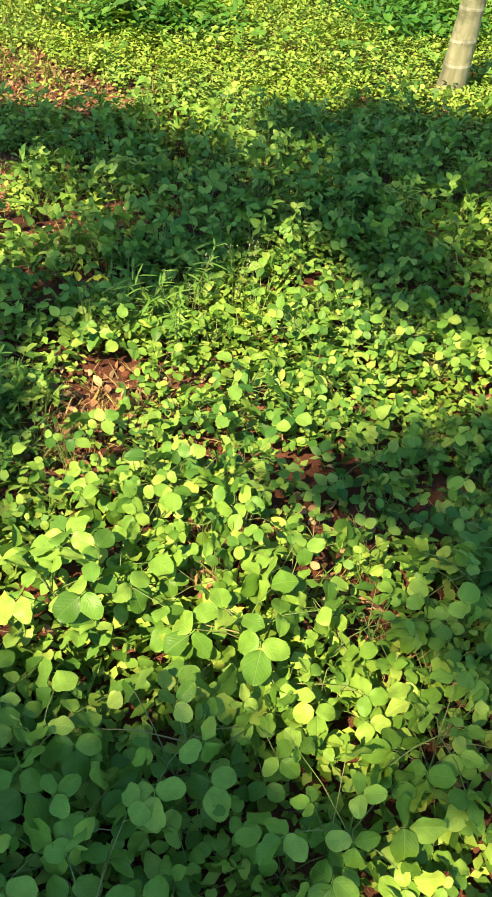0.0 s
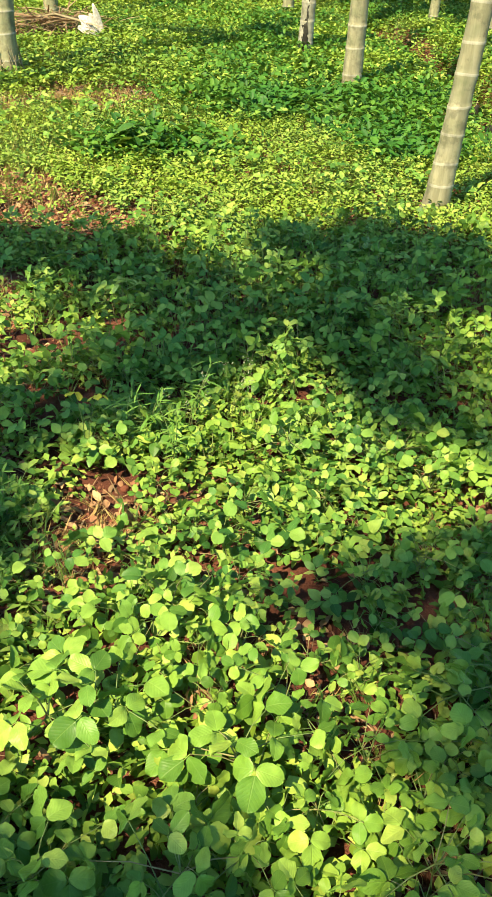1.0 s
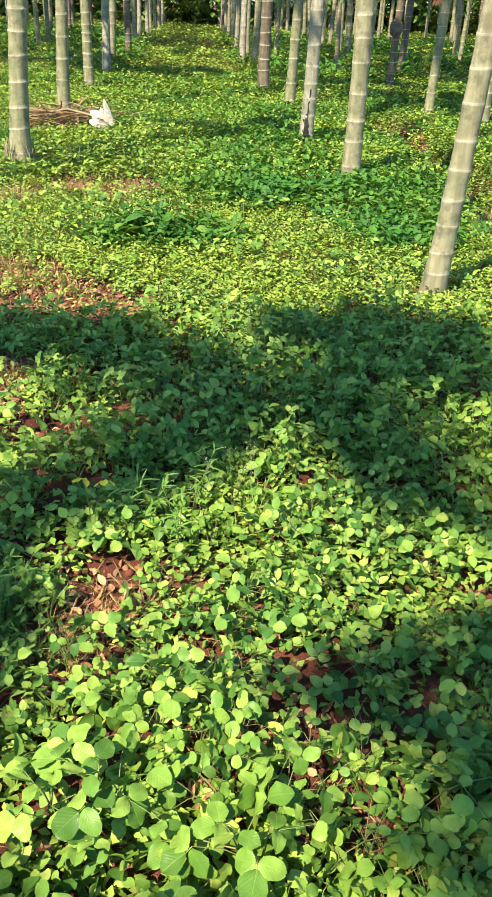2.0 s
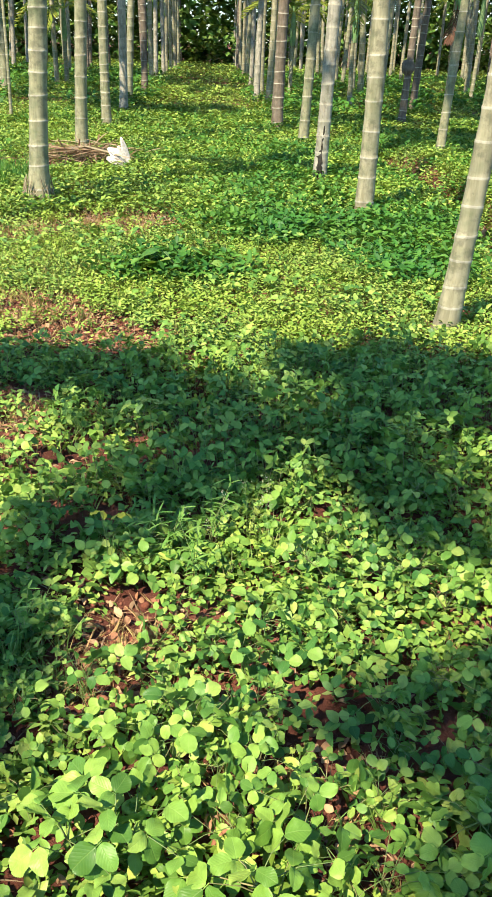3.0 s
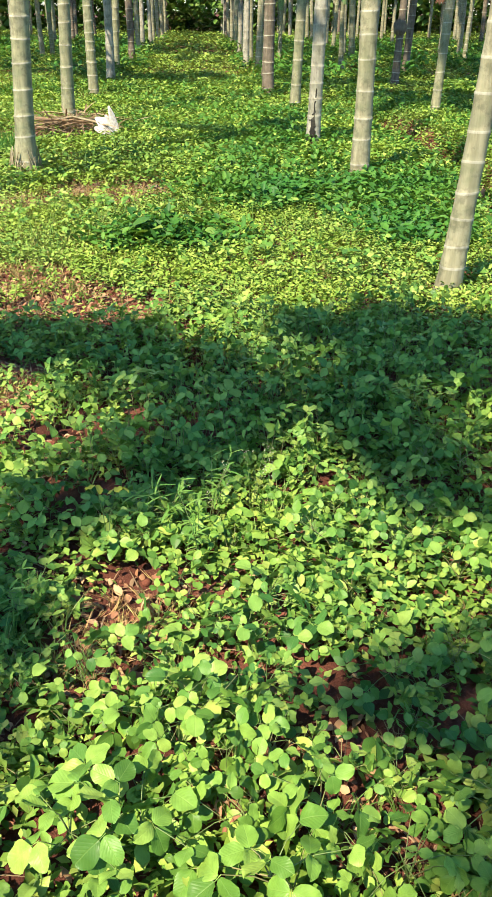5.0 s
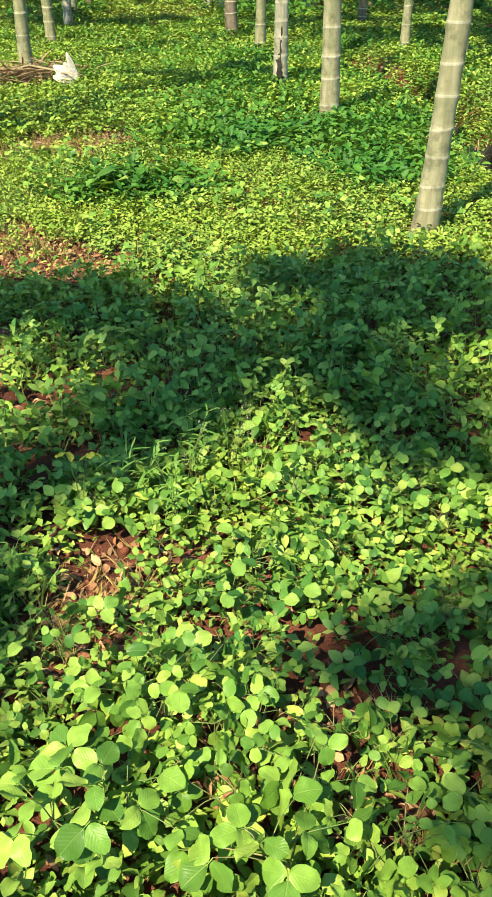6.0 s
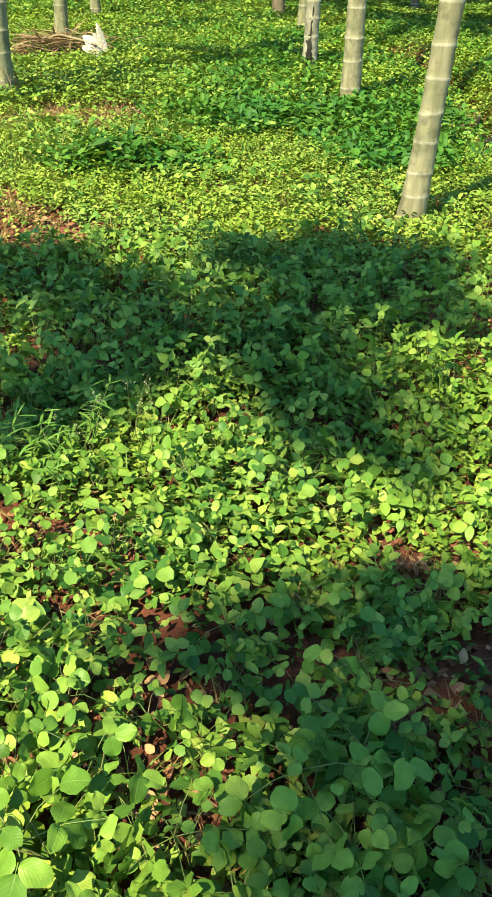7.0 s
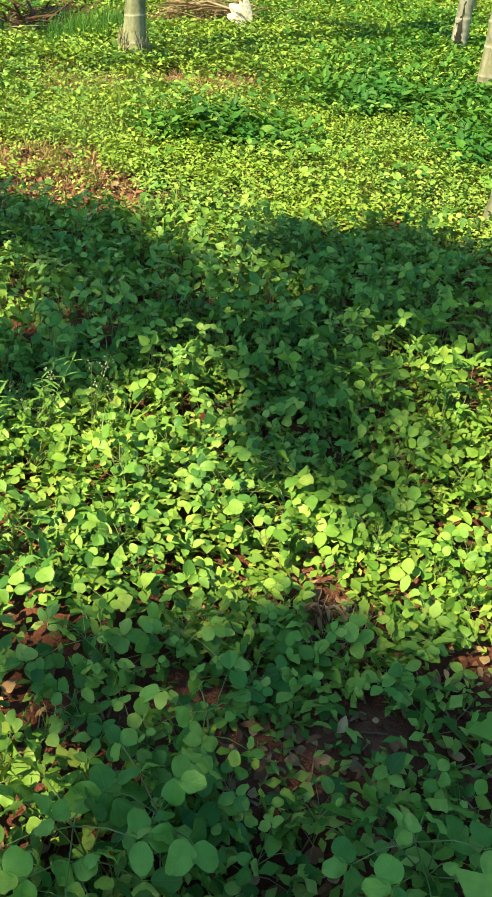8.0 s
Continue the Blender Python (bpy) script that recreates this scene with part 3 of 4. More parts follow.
def knot_mesh(radius):
    """A lumpy swelling that rings a trunk."""
    v, f, n, m = [], [], 14, 9
    for k in range(m):
        t = k / (m - 1)
        for j in range(n):
            a = j * math.tau / n
            q = radius * (0.85 + 0.95 * math.sin(math.pi * t) ** 0.7 * (1 + 0.18 * math.sin(3 * a + 5 * t) + 0.12 * math.sin(7 * a)))
            v.append((q * math.cos(a), q * math.sin(a), 0.26 * (t - 0.5)))
    for k in range(m - 1):
        for j in range(n):
            f.append((k * n + j, k * n + (j + 1) % n, (k + 1) * n + (j + 1) % n, (k + 1) * n + j))
    return put_mesh("knot", np.array(v), np.array(f), BARK_BROWN)


# the palms of the two rows that line the alley, one by one: x, y, radius, height, bark, lean, node spacing, label
ROW = [
    (1.302, 4.20, 0.054, 8.6, BARK, (0.076, 0.0), 0.137, "slim areca palm with a pale beige ringed trunk and flared foot"),
    (1.40, 7.45, 0.074, 9.0, BARK, (-0.004, 0.0), 0.205, "areca palm with a stout beige ringed trunk"),
    (1.20, 9.15, 0.068, 8.8, BARK_GREY, (0.045, 0.0), 0.155, "areca palm with a grey ringed trunk and a black rot scar"),
    (1.42, 13.1, 0.072, 8.2, BARK_GREEN, (0.012, 0.0), 0.30, "thin areca palm with a greenish trunk, dark at its foot"),
    (1.20, 15.4, 0.095, 8.5, BARK_BROWN, (0.0, 0.0), 0.22, "areca palm with a brown trunk wrapped in dry sheaths"),
    (-1.49, 7.72, 0.080, 8.9, BARK_GREEN, (0.044, 0.0), 0.165, "areca palm with a beige ringed trunk and a shaggy foot"),
    (-1.64, 11.5, 0.078, 8.4, BARK_GREEN, (0.026, 0.0), 0.205, "areca palm rising beside a heap of dry fronds"),
    (-1.70, 14.9, 0.078, 8.9, BARK_GREEN, (0.014, 0.0), 0.165, ""),
    (3.72, 17.0, 0.070, 7.6, BARK_BROWN, (0.012, 0.0), 0.16, "areca palm with a dark brown knotted trunk"),
    (3.31, 12.35, 0.062, 8.0, BARK_GREEN, (0.030, 0.0), 0.19, "leaning areca palm with a greenish thin trunk"),
    (3.81, 11.5, 0.088, 8.4, BARK_GREEN, (0.004, 0.0), 0.17, "areca palm with a rough grey trunk beside the drain"),
    (-5.6, 24.6, 0.080, 8.8, BARK, (0.0, 0.0), 0.19, ""),
    (-3.5, 15.9, 0.028, 3.4, BARK_GREEN, (0.0, 0.0), 0.12, "young sapling palm with a thin pale stem"),
]
for i, (x, y, rad, hgt, bark, lean, gap, label) in enumerate(ROW):
    r = np.random.default_rng(100 + i)
    me = trunk_mesh("trunk", hgt, rad, 200 + i, bark, gap, lean, 1.40 if i == 0 else 1.5 if i == 5 else 1.22)
    p = palm(x, y, me, (lean[0] * hgt, lean[1] * hgt, hgt), ring_of_fronds(r, 8), label or PALM_LABEL)
    if i == 8:
        part("knot", knot_mesh(rad), p, pose(0.012, 0, 1.05), "swollen knot of old bark")
    if i == 2:
        part("rot_scar", rot_mesh(rad, lean[0]), p, None, "ragged black rot scar")

# unseen palms added beside and behind the walk, set so their crowns throw the dappled shade: shadow's middle, crown
# height, fronds
SHADE = [
    (0.42, 3.10, 8.6, [(64, 0.36, 10), (100, 0.46, 10), (165, 0.32, -6), (-120, 0.30, -6), (142, 0.74, 6), (153, 0.50, 6), (-38, 0.60, 10), (-8, 0.42, 10), (-62, 0.62, 8), (-80, 0.58, 6), (-100, 0.56, 6), (-150, 0.62, 6), (-160, 0.58, 6)]),
    (1.19, 0.70, 8.2, [(46, 0.66, 6), (22, 0.58, 6), (-18, 0.60, 6), (-60, 0.8, 8), (86, 0.42, 6), (64, 0.40, 6), (8, 0.50, 6), (-40, 0.7, 6), (-100, 0.8, 4), (190, 0.8, 4), (235, 0.8, 4)]),
    (-0.47, 0.125, 8.9, [(-48, 0.60, 6), (-64, 0.48, 6), (-78, 0.42, 6), (-28, 0.52, 6), (-10, 0.50, 8), (90, 0.8, 4), (180, 0.8, 4), (-130, 0.8, 4)]),
    (-1.22, 1.52, 8.7, [(-80, 0.57, 6), (-99, 0.52, 6), (60, 0.7, 6), (150, 0.7, 6), (100, 0.7, 4)]),
    (-1.60, 3.56, 8.7, [(-99, 0.96, 6), (60, 0.7, 6), (150, 0.7, 6)]),
    (0.70, 10.0, 8.6, [(70, 0.6, 6), (-20, 0.6, 6), (-90, 0.6, 6), (150, 0.5, 4)]),
    (-2.9, 8.6, 8.8, [(0, 0.7, 6), (60, 0.6, 6), (100, 0.7, 6), (180, 0.6, 4), (-120, 0.4, 4)]),
    (-3.0, 4.4, 8.5, [(0, 0.7, 6), (-80, 0.7, 6), (90, 0.7, 6), (180, 0.7, 4), (-120, 0.7, 4)]),
]
SHADE_TRUNK = trunk_mesh("trunk", 8.0, 0.075, 400, BARK, 0.2)
for sx, sy, crown, fronds in SHADE:
    # each palm's place is worked back from where its shadow should fall
    px, py = sx + SUN_FROM.x * SHIFT * crown, sy + SUN_FROM.y * SHIFT * crown
    p = palm(px, py, SHADE_TRUNK, (0, 0, 8.0), fronds)
    p.scale = (1, 1, crown / 8.75)

# the plantation beyond: five grown palms, set out in rows
PATTERN = []
for k in range(5):
    r = np.random.default_rng(300 + k)
    hgt = 8.2 + 0.3 * k
    me = trunk_mesh("trunk", hgt, 0.076 + 0.004 * (k % 3), 310 + k, (BARK, BARK_GREY, BARK_BROWN, BARK, BARK_GREEN)[k], 0.22 + 0.01 * (k % 2), (0.006 * (k - 2), 0.0), sides=8, fine=False)
    PATTERN.append((me, (0.006 * (k - 2) * hgt, 0, hgt), ring_of_fronds(r, 6)))
FIRST = {}


def plant_palm(k, m):
    """One more palm of the k-th pattern at the pose m."""
    if k not in FIRST:
        me, top, fr = PATTERN[k]
        FIRST[k] = palm(0, 0, me, top, fr, meshes=FRONDS_FAR)
        FIRST[k].matrix_basis = m
    else:
        copy_thing(FIRST[k], m)


r = np.random.default_rng(54)
for x0, y0 in ((1.40, 18.0), (-1.80, 18.2)):
    for i in range(14):
        x, y = x0 + r.normal(0, 0.07), y0 + 2.75 * i + r.normal(0, 0.25)
        plant_palm(int(r.integers(0, 5)), pose(x, y, float(ground_z(x, y)), r.normal(0, 0.5), r.normal(0, 0.8), r.uniform(0, 360)))

r = np.random.default_rng(55)
for col in range(-6, 8):
    x0 = 1.42 + 3.17 * col
    for row in range(0, 19):
        y0 = 4.3 + 2.9 * row + (1.2 if col % 2 else 0)
        x, y = x0 + r.normal(0, 0.16), y0 + r.normal(0, 0.3)
        k, spin, size = int(r.integers(0, 5)), r.uniform(0, 360), r.uniform(0.92, 1.08)
        if abs(x) > 2.5 + 0.40 * y or col in (0, -1):
            continue
        if any(math.hypot(x - q[0], y - q[1]) < 2.0 for q in ROW) or (col >= 1 and y < 12.0) or (col <= -2 and y < 13):
            continue
        m = pose(x, y, float(ground_z(x, y)), r.normal(0, 0.8), r.normal(0, 1.2), spin) @ Matrix.Scale(size, 4)
        plant_palm(k, m)

# young palms whose crowns hang low between the rows
for x, y, hgt, spin, hang in ((3.3, 21.0, 1.6, 20, False), (4.8, 17.9, 2.2, 80, True), (7.2, 24.5, 1.9, 140, False), (2.4, 27.0, 1.5, 200, False), (-4.4, 28.0, 1.4, 10, False)):
    me = trunk_mesh("trunk", hgt, 0.06, int(700 + y), BARK_GREEN, 0.12)
    fr = [(spin + i * 51, 0.9 + 0.05 * (i % 3), 20 - 12 * (i % 4)) for i in range(7)]
    palm(x, y, me, (0, 0, hgt), fr, "young areca palm with low yellow-green fronds", FRONDS_YOUNG, 0.85, hang)

# ---- far bushes that close the view ----
def tangle(r, leaves=14, size=0.2, wide=0.5, tall=0.6):
    out = []
    for i in range(leaves):
        L = size * r.uniform(0.6, 1.3)
        m = turn(r.uniform(0, math.tau), r.uniform(-0.6, 0.9), r.uniform(-0.6, 0.6))
        at = (r.normal(0, wide * 0.5), r.normal(0, wide * 0.5), r.uniform(0.1, 1.0) * tall)
        out.append(moved(simple_leaf(L, L * 0.6, 0.2, False), m, at))
    return joined(out)


r = np.random.default_rng(800)
TANGLES = [tangle(r, 16, 0.34, 1.1, 1.0) for _ in range(5)]
x = r.uniform(-36, 36, 6500)
y = r.uniform(53, 61, 6500) + 0.004 * x * x
z = r.uniform(0, 1, 6500) ** 1.3 * (8.0 + 4.0 * vnoise(x, y, 0.2, 31))
stuff("far_shrubs", scatter(TANGLES, x, y, z, r, (0.8, 1.8), 0.3), SHRUB, "green shrubs closing the end of the plantation", "shrubs")

# ---- low weeds: fine leaves over most of the ground ----
r = np.random.default_rng(810)
SPRIGS = [sprig(r, 8, 0.030, 2, 0.075) for _ in range(7)]
SHOOTS = [shoot(r, 10, 0.026, 0.075) for _ in range(8)]
FIELD_SHOOTS = [shoot(r, 10, 0.028, 0.075, False) for _ in range(8)]
FAR_SHOOTS = [shoot(r, 8, 0.032, 0.080, False) for _ in range(6)]
WIDE_SHOOTS = [shoot(r, 5, 0.034, 0.070, False) for _ in range(5)]
ROUND = [trifoliate(r, 0.036, 4) for _ in range(6)]
TUFTS = [shoot(r, 10, 0.036, 0.095) for _ in range(6)]
FAR_TUFTS = [shoot(r, 8, 0.038, 0.095, False) for _ in range(6)]


def tall_patch(x, y):
    """Where the growth stands higher, 0 to 1."""
    return np.clip((vnoise(x, y, 1.1, 21) - 0.45) * 3.2, 0, 1)


def canopy(x, y):
    """The height of the crop's leaves over the soil."""
    near = np.clip((1.75 - y) / 0.5, 0, 1) * np.clip((0.45 - x) / 0.3, 0, 1)
    bank = np.exp(-((x - 0.55) / 0.8) ** 2 - ((y - 3.1) / 0.75) ** 2)
    return 0.085 + 0.07 * vnoise(x, y, 2.6, 23) + 0.06 * near + 0.07 * bank


x, y = spread(r, -3.4, 4.2, 3.4, 7.0, 900, lambda a, b: wedge(a, b, 0.55, 0.6) * np.clip(cover(a, b), 0.10, 1) * np.clip((b - 3.0) / 0.8, 0, 1))
kind = r.integers(0, len(SHOOTS), len(x)) + np.where(y < 4.8, 0, len(SHOOTS))
stuff("low_weeds", scatter(SHOOTS + FIELD_SHOOTS, x, y, ground_z(x, y) + 0.02 * r.uniform(0, 1, len(x)), r, (0.65, 1.2), 0.3, kind), WEED,
      "dense carpet of small yellow-green weeds", "weeds")
x, y = spread(r, -6, 7, 7.0, 14.0, 420, lambda a, b: wedge(a, b, 0.5, 0.5) * cover(a, b))
stuff("low_weeds", scatter(FAR_SHOOTS, x, y, ground_z(x, y) + 0.03 * r.uniform(0, 1, len(x)), r, (1.0, 1.7), 0.25), WEED,
      "carpet of small yellow-green weeds along the palm alley", "weeds")
x, y = spread(r, -8, 10, 14.0, 20.0, 170, lambda a, b: wedge(a, b, 0.43, 0.5))
stuff("low_weeds", scatter(WIDE_SHOOTS, x, y, ground_z(x, y), r, 1.6 + 0.8 * tall_patch(x, y), 0.25), WEED, "green weeds round the far palms", "weeds")
x, y = spread(r, -13, 15, 20.0, 30.0, 62, lambda a, b: wedge(a, b, 0.45, 0.5))
s = 2.1 + 1.2 * tall_patch(x, y)
stuff("low_weeds", scatter(WIDE_SHOOTS, x, y, ground_z(x, y), r, s, 0.25), WEED, "green weeds between far palm rows", "weeds")
x, y = spread(r, -34, 36, 56.0, 66.0, 3.5)
stuff("low_weeds", scatter(WIDE_SHOOTS, x, y, ground_z(x, y), r, (9.0, 14.0), 0.25), WEED, "far undergrowth before the shrubs", "weeds")
x, y = spread(r, -26, 28, 30.0, 58.0, 13, lambda a, b: wedge(a, b, 0.45, 0.5))
stuff("low_weeds", scatter(WIDE_SHOOTS, x, y, ground_z(x, y), r, (3.0, 5.0), 0.25), WEED, "far green undergrowth between palm trunks", "weeds")

# the same growth goes on beside and behind the walk
x, y = spread(r, -12, 13, -9.0, 14.0, 26, lambda a, b: 1 - wedge(a, b, 0.5, 0.5) * (b > 0.45))
stuff("low_weeds", scatter(WIDE_SHOOTS, x, y, ground_z(x, y), r, (2.0, 3.2), 0.25), WEED, "green weeds covering the plantation floor", "weeds")

rb = np.random.default_rng(818)
xb, yb = spread(rb, -5.5, 6.5, -5.5, 6.0, 130, lambda a, b: 1 - wedge(a, b, 0.5, 0.5) * (b > 0.45))
stuff("low_weeds", scatter(WIDE_SHOOTS, xb, yb, ground_z(xb, yb), rb, (1.4, 2.3), 0.3), WEED, "dense low green weeds round the crop", "weeds")

# darker, taller broad-leaved growth in patches
x, y = spread(r, -3, 4, 4.3, 9.0, 70, lambda a, b: wedge(a, b, 0.52, 0.5) * cover(a, b) * tall_patch(a, b))
stuff("broad_weeds", scatter(ROUND, x, y, ground_z(x, y) + 0.09 + 0.05 * r.uniform(0, 1, len(x)), r, (0.75, 1.2), 0.32), CROP,
      "patches of taller three-leaved plants among the weeds", "weeds")
x, y = spread(r, -7, 8, 9.0, 18.0, 110, lambda a, b: wedge(a, b, 0.47, 0.5) * cover(a, b) * tall_patch(a, b))
stuff("broad_weeds", scatter(FAR_TUFTS, x, y, ground_z(x, y), r, (1.2, 2.1), 0.3), BUSH, "dark green leafy patches along the palm rows", "weeds")
x, y = spread(r, -14, 16, 18.0, 40.0, 30, lambda a, b: wedge(a, b, 0.45, 0.5) * tall_patch(a, b) * (np.abs(a + 0.2) > 1.1))
stuff("broad_weeds", scatter(FAR_TUFTS, x, y, ground_z(x, y), r, (2.4, 4.2), 0.3), BUSH, "dark bushy undergrowth between the palms", "weeds")

# dark leafy growth by the row; some patches replace shade with dark leaf colour
x = np.concatenate([r.normal(1.42, 0.2, 420), r.normal(0.62, 0.33, 420), r.normal(0.75, 0.4, 300), r.normal(-0.15, 0.22, 160)])
y = np.concatenate([r.uniform(5.0, 7.2, 420), r.normal(6.75, 0.30, 420), r.normal(9.2, 0.35, 300), r.normal(5.35, 0.16, 160)])
x, y = np.concatenate([x, r.normal(1.75, 0.25, 260), r.normal(2.1, 0.35, 160), r.normal(0.75, 0.45, 330), r.normal(0.95, 0.4, 260)]), np.concatenate([y, r.normal(7.0, 0.40, 260), r.normal(9.6, 0.5, 160), r.normal(8.1, 0.45, 330), r.normal(11.6, 0.9, 260)])
stuff("broad_weeds", scatter(TUFTS, x, y, ground_z(x, y), r, (1.1, 1.9), 0.3), BUSH, "dark green leafy plants along the palm row, partly standing in for shade", "weeds")

# the three-leaved crop beyond the near plants
x, y = spread(r, -2.1, 2.6, 2.35, 4.3, 860, lambda a, b: wedge(a, b, 0.5, 0.5) * cover(a, b) * np.clip((4.0 - b) / 0.5, 0.0, 1) * np.clip(1.25 - 0.6 * np.abs(a - 0.4), 0.25, 1))
z = ground_z(x, y) + canopy(x, y) * r.uniform(0.15, 1.15, len(x))
stuff("cover_crop", scatter(ROUND, x, y, z, r, (0.52, 1.0), 0.58), CROP, "bean-like cover crop with rounded three-part leaves", "crop plants")
k = r.uniform(0, 1, len(x)) < 0.6
foot = np.stack([x[k] + r.normal(0, 0.02, k.sum()), y[k] + r.normal(0, 0.02, k.sum())], -1)


def stalks(r, x0, y0, z0, x1, y1, z1, width):
    """Thin three-sided stalks from foot to leaf, as arrays."""
    n = len(x0)
    s = np.array([0.0, 0.5, 1.0])
    bow = r.normal(0, 0.012, (n, 2))
    c = np.stack([x0[:, None] + (x1 - x0)[:, None] * s + bow[:, :1] * np.sin(s * math.pi),
                  y0[:, None] + (y1 - y0)[:, None] * s + bow[:, 1:] * np.sin(s * math.pi),
                  z0[:, None] + (z1 - z0)[:, None] * s], -1)
    g = np.arange(3) * math.tau / 3
    off = np.stack([np.cos(g), np.sin(g), 0 * g], -1) * width
    p = (c[:, :, None, :] + off[None, None]).reshape(-1, 3)
    f = np.array([(i * 3 + k, i * 3 + (k + 1) % 3, i * 3 + 3 + (k + 1) % 3, i * 3 + 3 + k) for i in range(2) for k in range(3)])
    ff = (f[None] + (np.arange(n) * 9)[:, None, None]).reshape(-1, 4)
    return p, ff, np.full((len(p), 2), 0.5)


stuff("crop_stalks", stalks(r, foot[:, 0], foot[:, 1], ground_z(foot[:, 0], foot[:, 1]) - 0.01, x[k], y[k], z[k], 0.0013), STALK,
      "thin green leaf stalks of the cover crop", "stalks")

# lower leaves of the crop between the near plants
x, y = spread(r, -0.95, 1.55, 0.45, 2.5, 480, lambda a, b: cover(a, b) ** 2.0)
stuff("cover_crop", scatter(ROUND, x, y, ground_z(x, y) + 0.02 + 0.07 * r.uniform(0, 1, len(x)), r, (0.6, 1.1), 0.45), CROP, "lower green leaves of the bean-like crop", "crop plants")

# small weeds under the near plants
x, y = spread(r, -1.3, 1.9, 0.4, 3.5, 900, lambda a, b: np.clip(cover(a, b) * 0.9, 0.40, 1) * np.clip(0.35 + 1.3 * (vnoise(a, b, 2.2, 41) - 0.3), 0.12, 1))
stuff("low_weeds", scatter(SPRIGS, x, y, ground_z(x, y) - 0.005, r, (0.55, 1.1), 0.3), WEED, "small yellow-green weeds under the crop", "weeds")


# ---- grass, litter and clods ----
def blade(r, length, width):
    L, k = length, r.uniform(0.1, 0.6)
    v, f, u = [], [], []
    for i in range(4):
        s = i / 3
        w = width * 0.5 * (1 - s) ** 0.6
        y0, z0 = L * k * s * s, L * s * (1 - 0.35 * k * s)
        v += [(-w, y0, z0), (w, y0, z0)]
        u += [(0.3, s), (0.7, s)]
    for i in range(3):
        f.append((i * 2, i * 2 + 1, i * 2 + 3, i * 2 + 2))
    return np.array(v), np.array(f), np.array(u)


def grass_tuft(r, n=7, length=0.12, width=0.004):
    return joined([moved(blade(r, length * r.uniform(0.6, 1.2), width), turn(r.uniform(0, math.tau)), (r.normal(0, 0.008), r.normal(0, 0.008), 0)) for _ in range(n)])


r = np.random.default_rng(830)
TUSSOCKS = [grass_tuft(r) for _ in range(5)]
x, y = spread(r, -1.1, 1.7, 0.5, 4.5, 26, lambda a, b: np.clip(3.5 * (vnoise(a, b, 1.6, 51) - 0.52), 0.04, 1))
for gx, gy, n, w in ((-0.38, 1.62, 26, 0.07), (-0.05, 2.15, 16, 0.08), (0.22, 2.06, 8, 0.06), (0.85, 3.0, 12, 0.12), (0.26, 1.08, 3, 0.05)):
    x, y = np.concatenate([x, r.normal(gx, w, n)]), np.concatenate([y, r.normal(gy, w, n)])
stuff("grass_tufts", scatter(TUSSOCKS, x, y, ground_z(x, y) - 0.005, r, (0.7, 1.4), 0.15), GRASS, "thin green and straw-coloured grass tufts", "grass")
x, y = spread(r, -5, 5, 4.5, 14, 16, lambda a, b: wedge(a, b, 0.5, 0.5) * np.clip(3 * (vnoise(a, b, 0.9, 52) - 0.45), 0.05, 1))
stuff("grass_tufts", scatter(TUSSOCKS, x, y, ground_z(x, y) - 0.005, r, (1.0, 2.0), 0.15), GRASS, "grass tufts among the weeds of the alley", "grass")

rg = np.random.default_rng(833)
FINE = [grass_tuft(rg, 8, 0.085, 0.0035) for _ in range(6)]
xg, yg = spread(rg, -3.2, 3.0, 3.7, 9.0, 95, lambda a, b: wedge(a, b, 0.5, 0.4) * np.clip(cover(a, b), 0.35, 1) * np.clip(0.25 + 1.5 * (vnoise(a, b, 1.3, 57) - 0.3), 0.1, 1))
xo, yo = rg.normal(-1.05, 0.55, 2400), rg.normal(6.0, 0.9, 2400)
ko = rg.uniform(0, 1, 2400) < cover(xo, yo) ** 2
xo, yo = xo[ko], yo[ko]
xg, yg = np.concatenate([xg, xo]), np.concatenate([yg, yo])
stuff("grass_tufts", scatter(FINE, xg, yg, ground_z(xg, yg) - 0.004, rg, (0.7, 1.5), 0.25), OLIVE, "fine olive and straw-tipped grass mixed into the weeds", "grass")
DRY = [moved(blade(r, 0.09, 0.004), turn(0, -1.45)) for _ in range(3)] + [moved(leaflet(0.035, 0.016, 0.5, 0.5, 4), turn(0, r.uniform(-0.2, 0.2))) for _ in range(2)]
x, y = spread(r, -1.6, 1.8, 0.4, 5.0, 700, lambda a, b: np.clip(1.08 - cover(a, b), 0.10, 0.95))
DRY[:] = [joined([d]) for d in DRY]
stuff("dry_litter", scatter(DRY, x, y, ground_z(x, y) + 0.006, r, (0.6, 1.5), 0.25), STRAW, "straw bits and curled dry leaves on red soil", "litter")
rl = np.random.default_rng(836)
CURLED = [leaflet(0.030 * rl.uniform(0.7, 1.3), 0.017 * rl.uniform(0.7, 1.3), rl.uniform(-0.9, 0.9), rl.uniform(-0.5, 0.6), 4, 0.7) for _ in range(7)]
xl, yl = spread(rl, -1.6, 1.8, 0.4, 5.0, 1100, lambda a, b: np.clip(1.02 - cover(a, b, 0.03), 0.07, 0.9))
stuff("dead_leaves", scatter(CURLED, xl, yl, ground_z(xl, yl) + 0.008 + 0.012 * rl.uniform(0, 1, len(xl)), rl, (0.5, 1.25), 0.45), DEAD, "small curled tan and brown dead leaves on red soil", "litter")
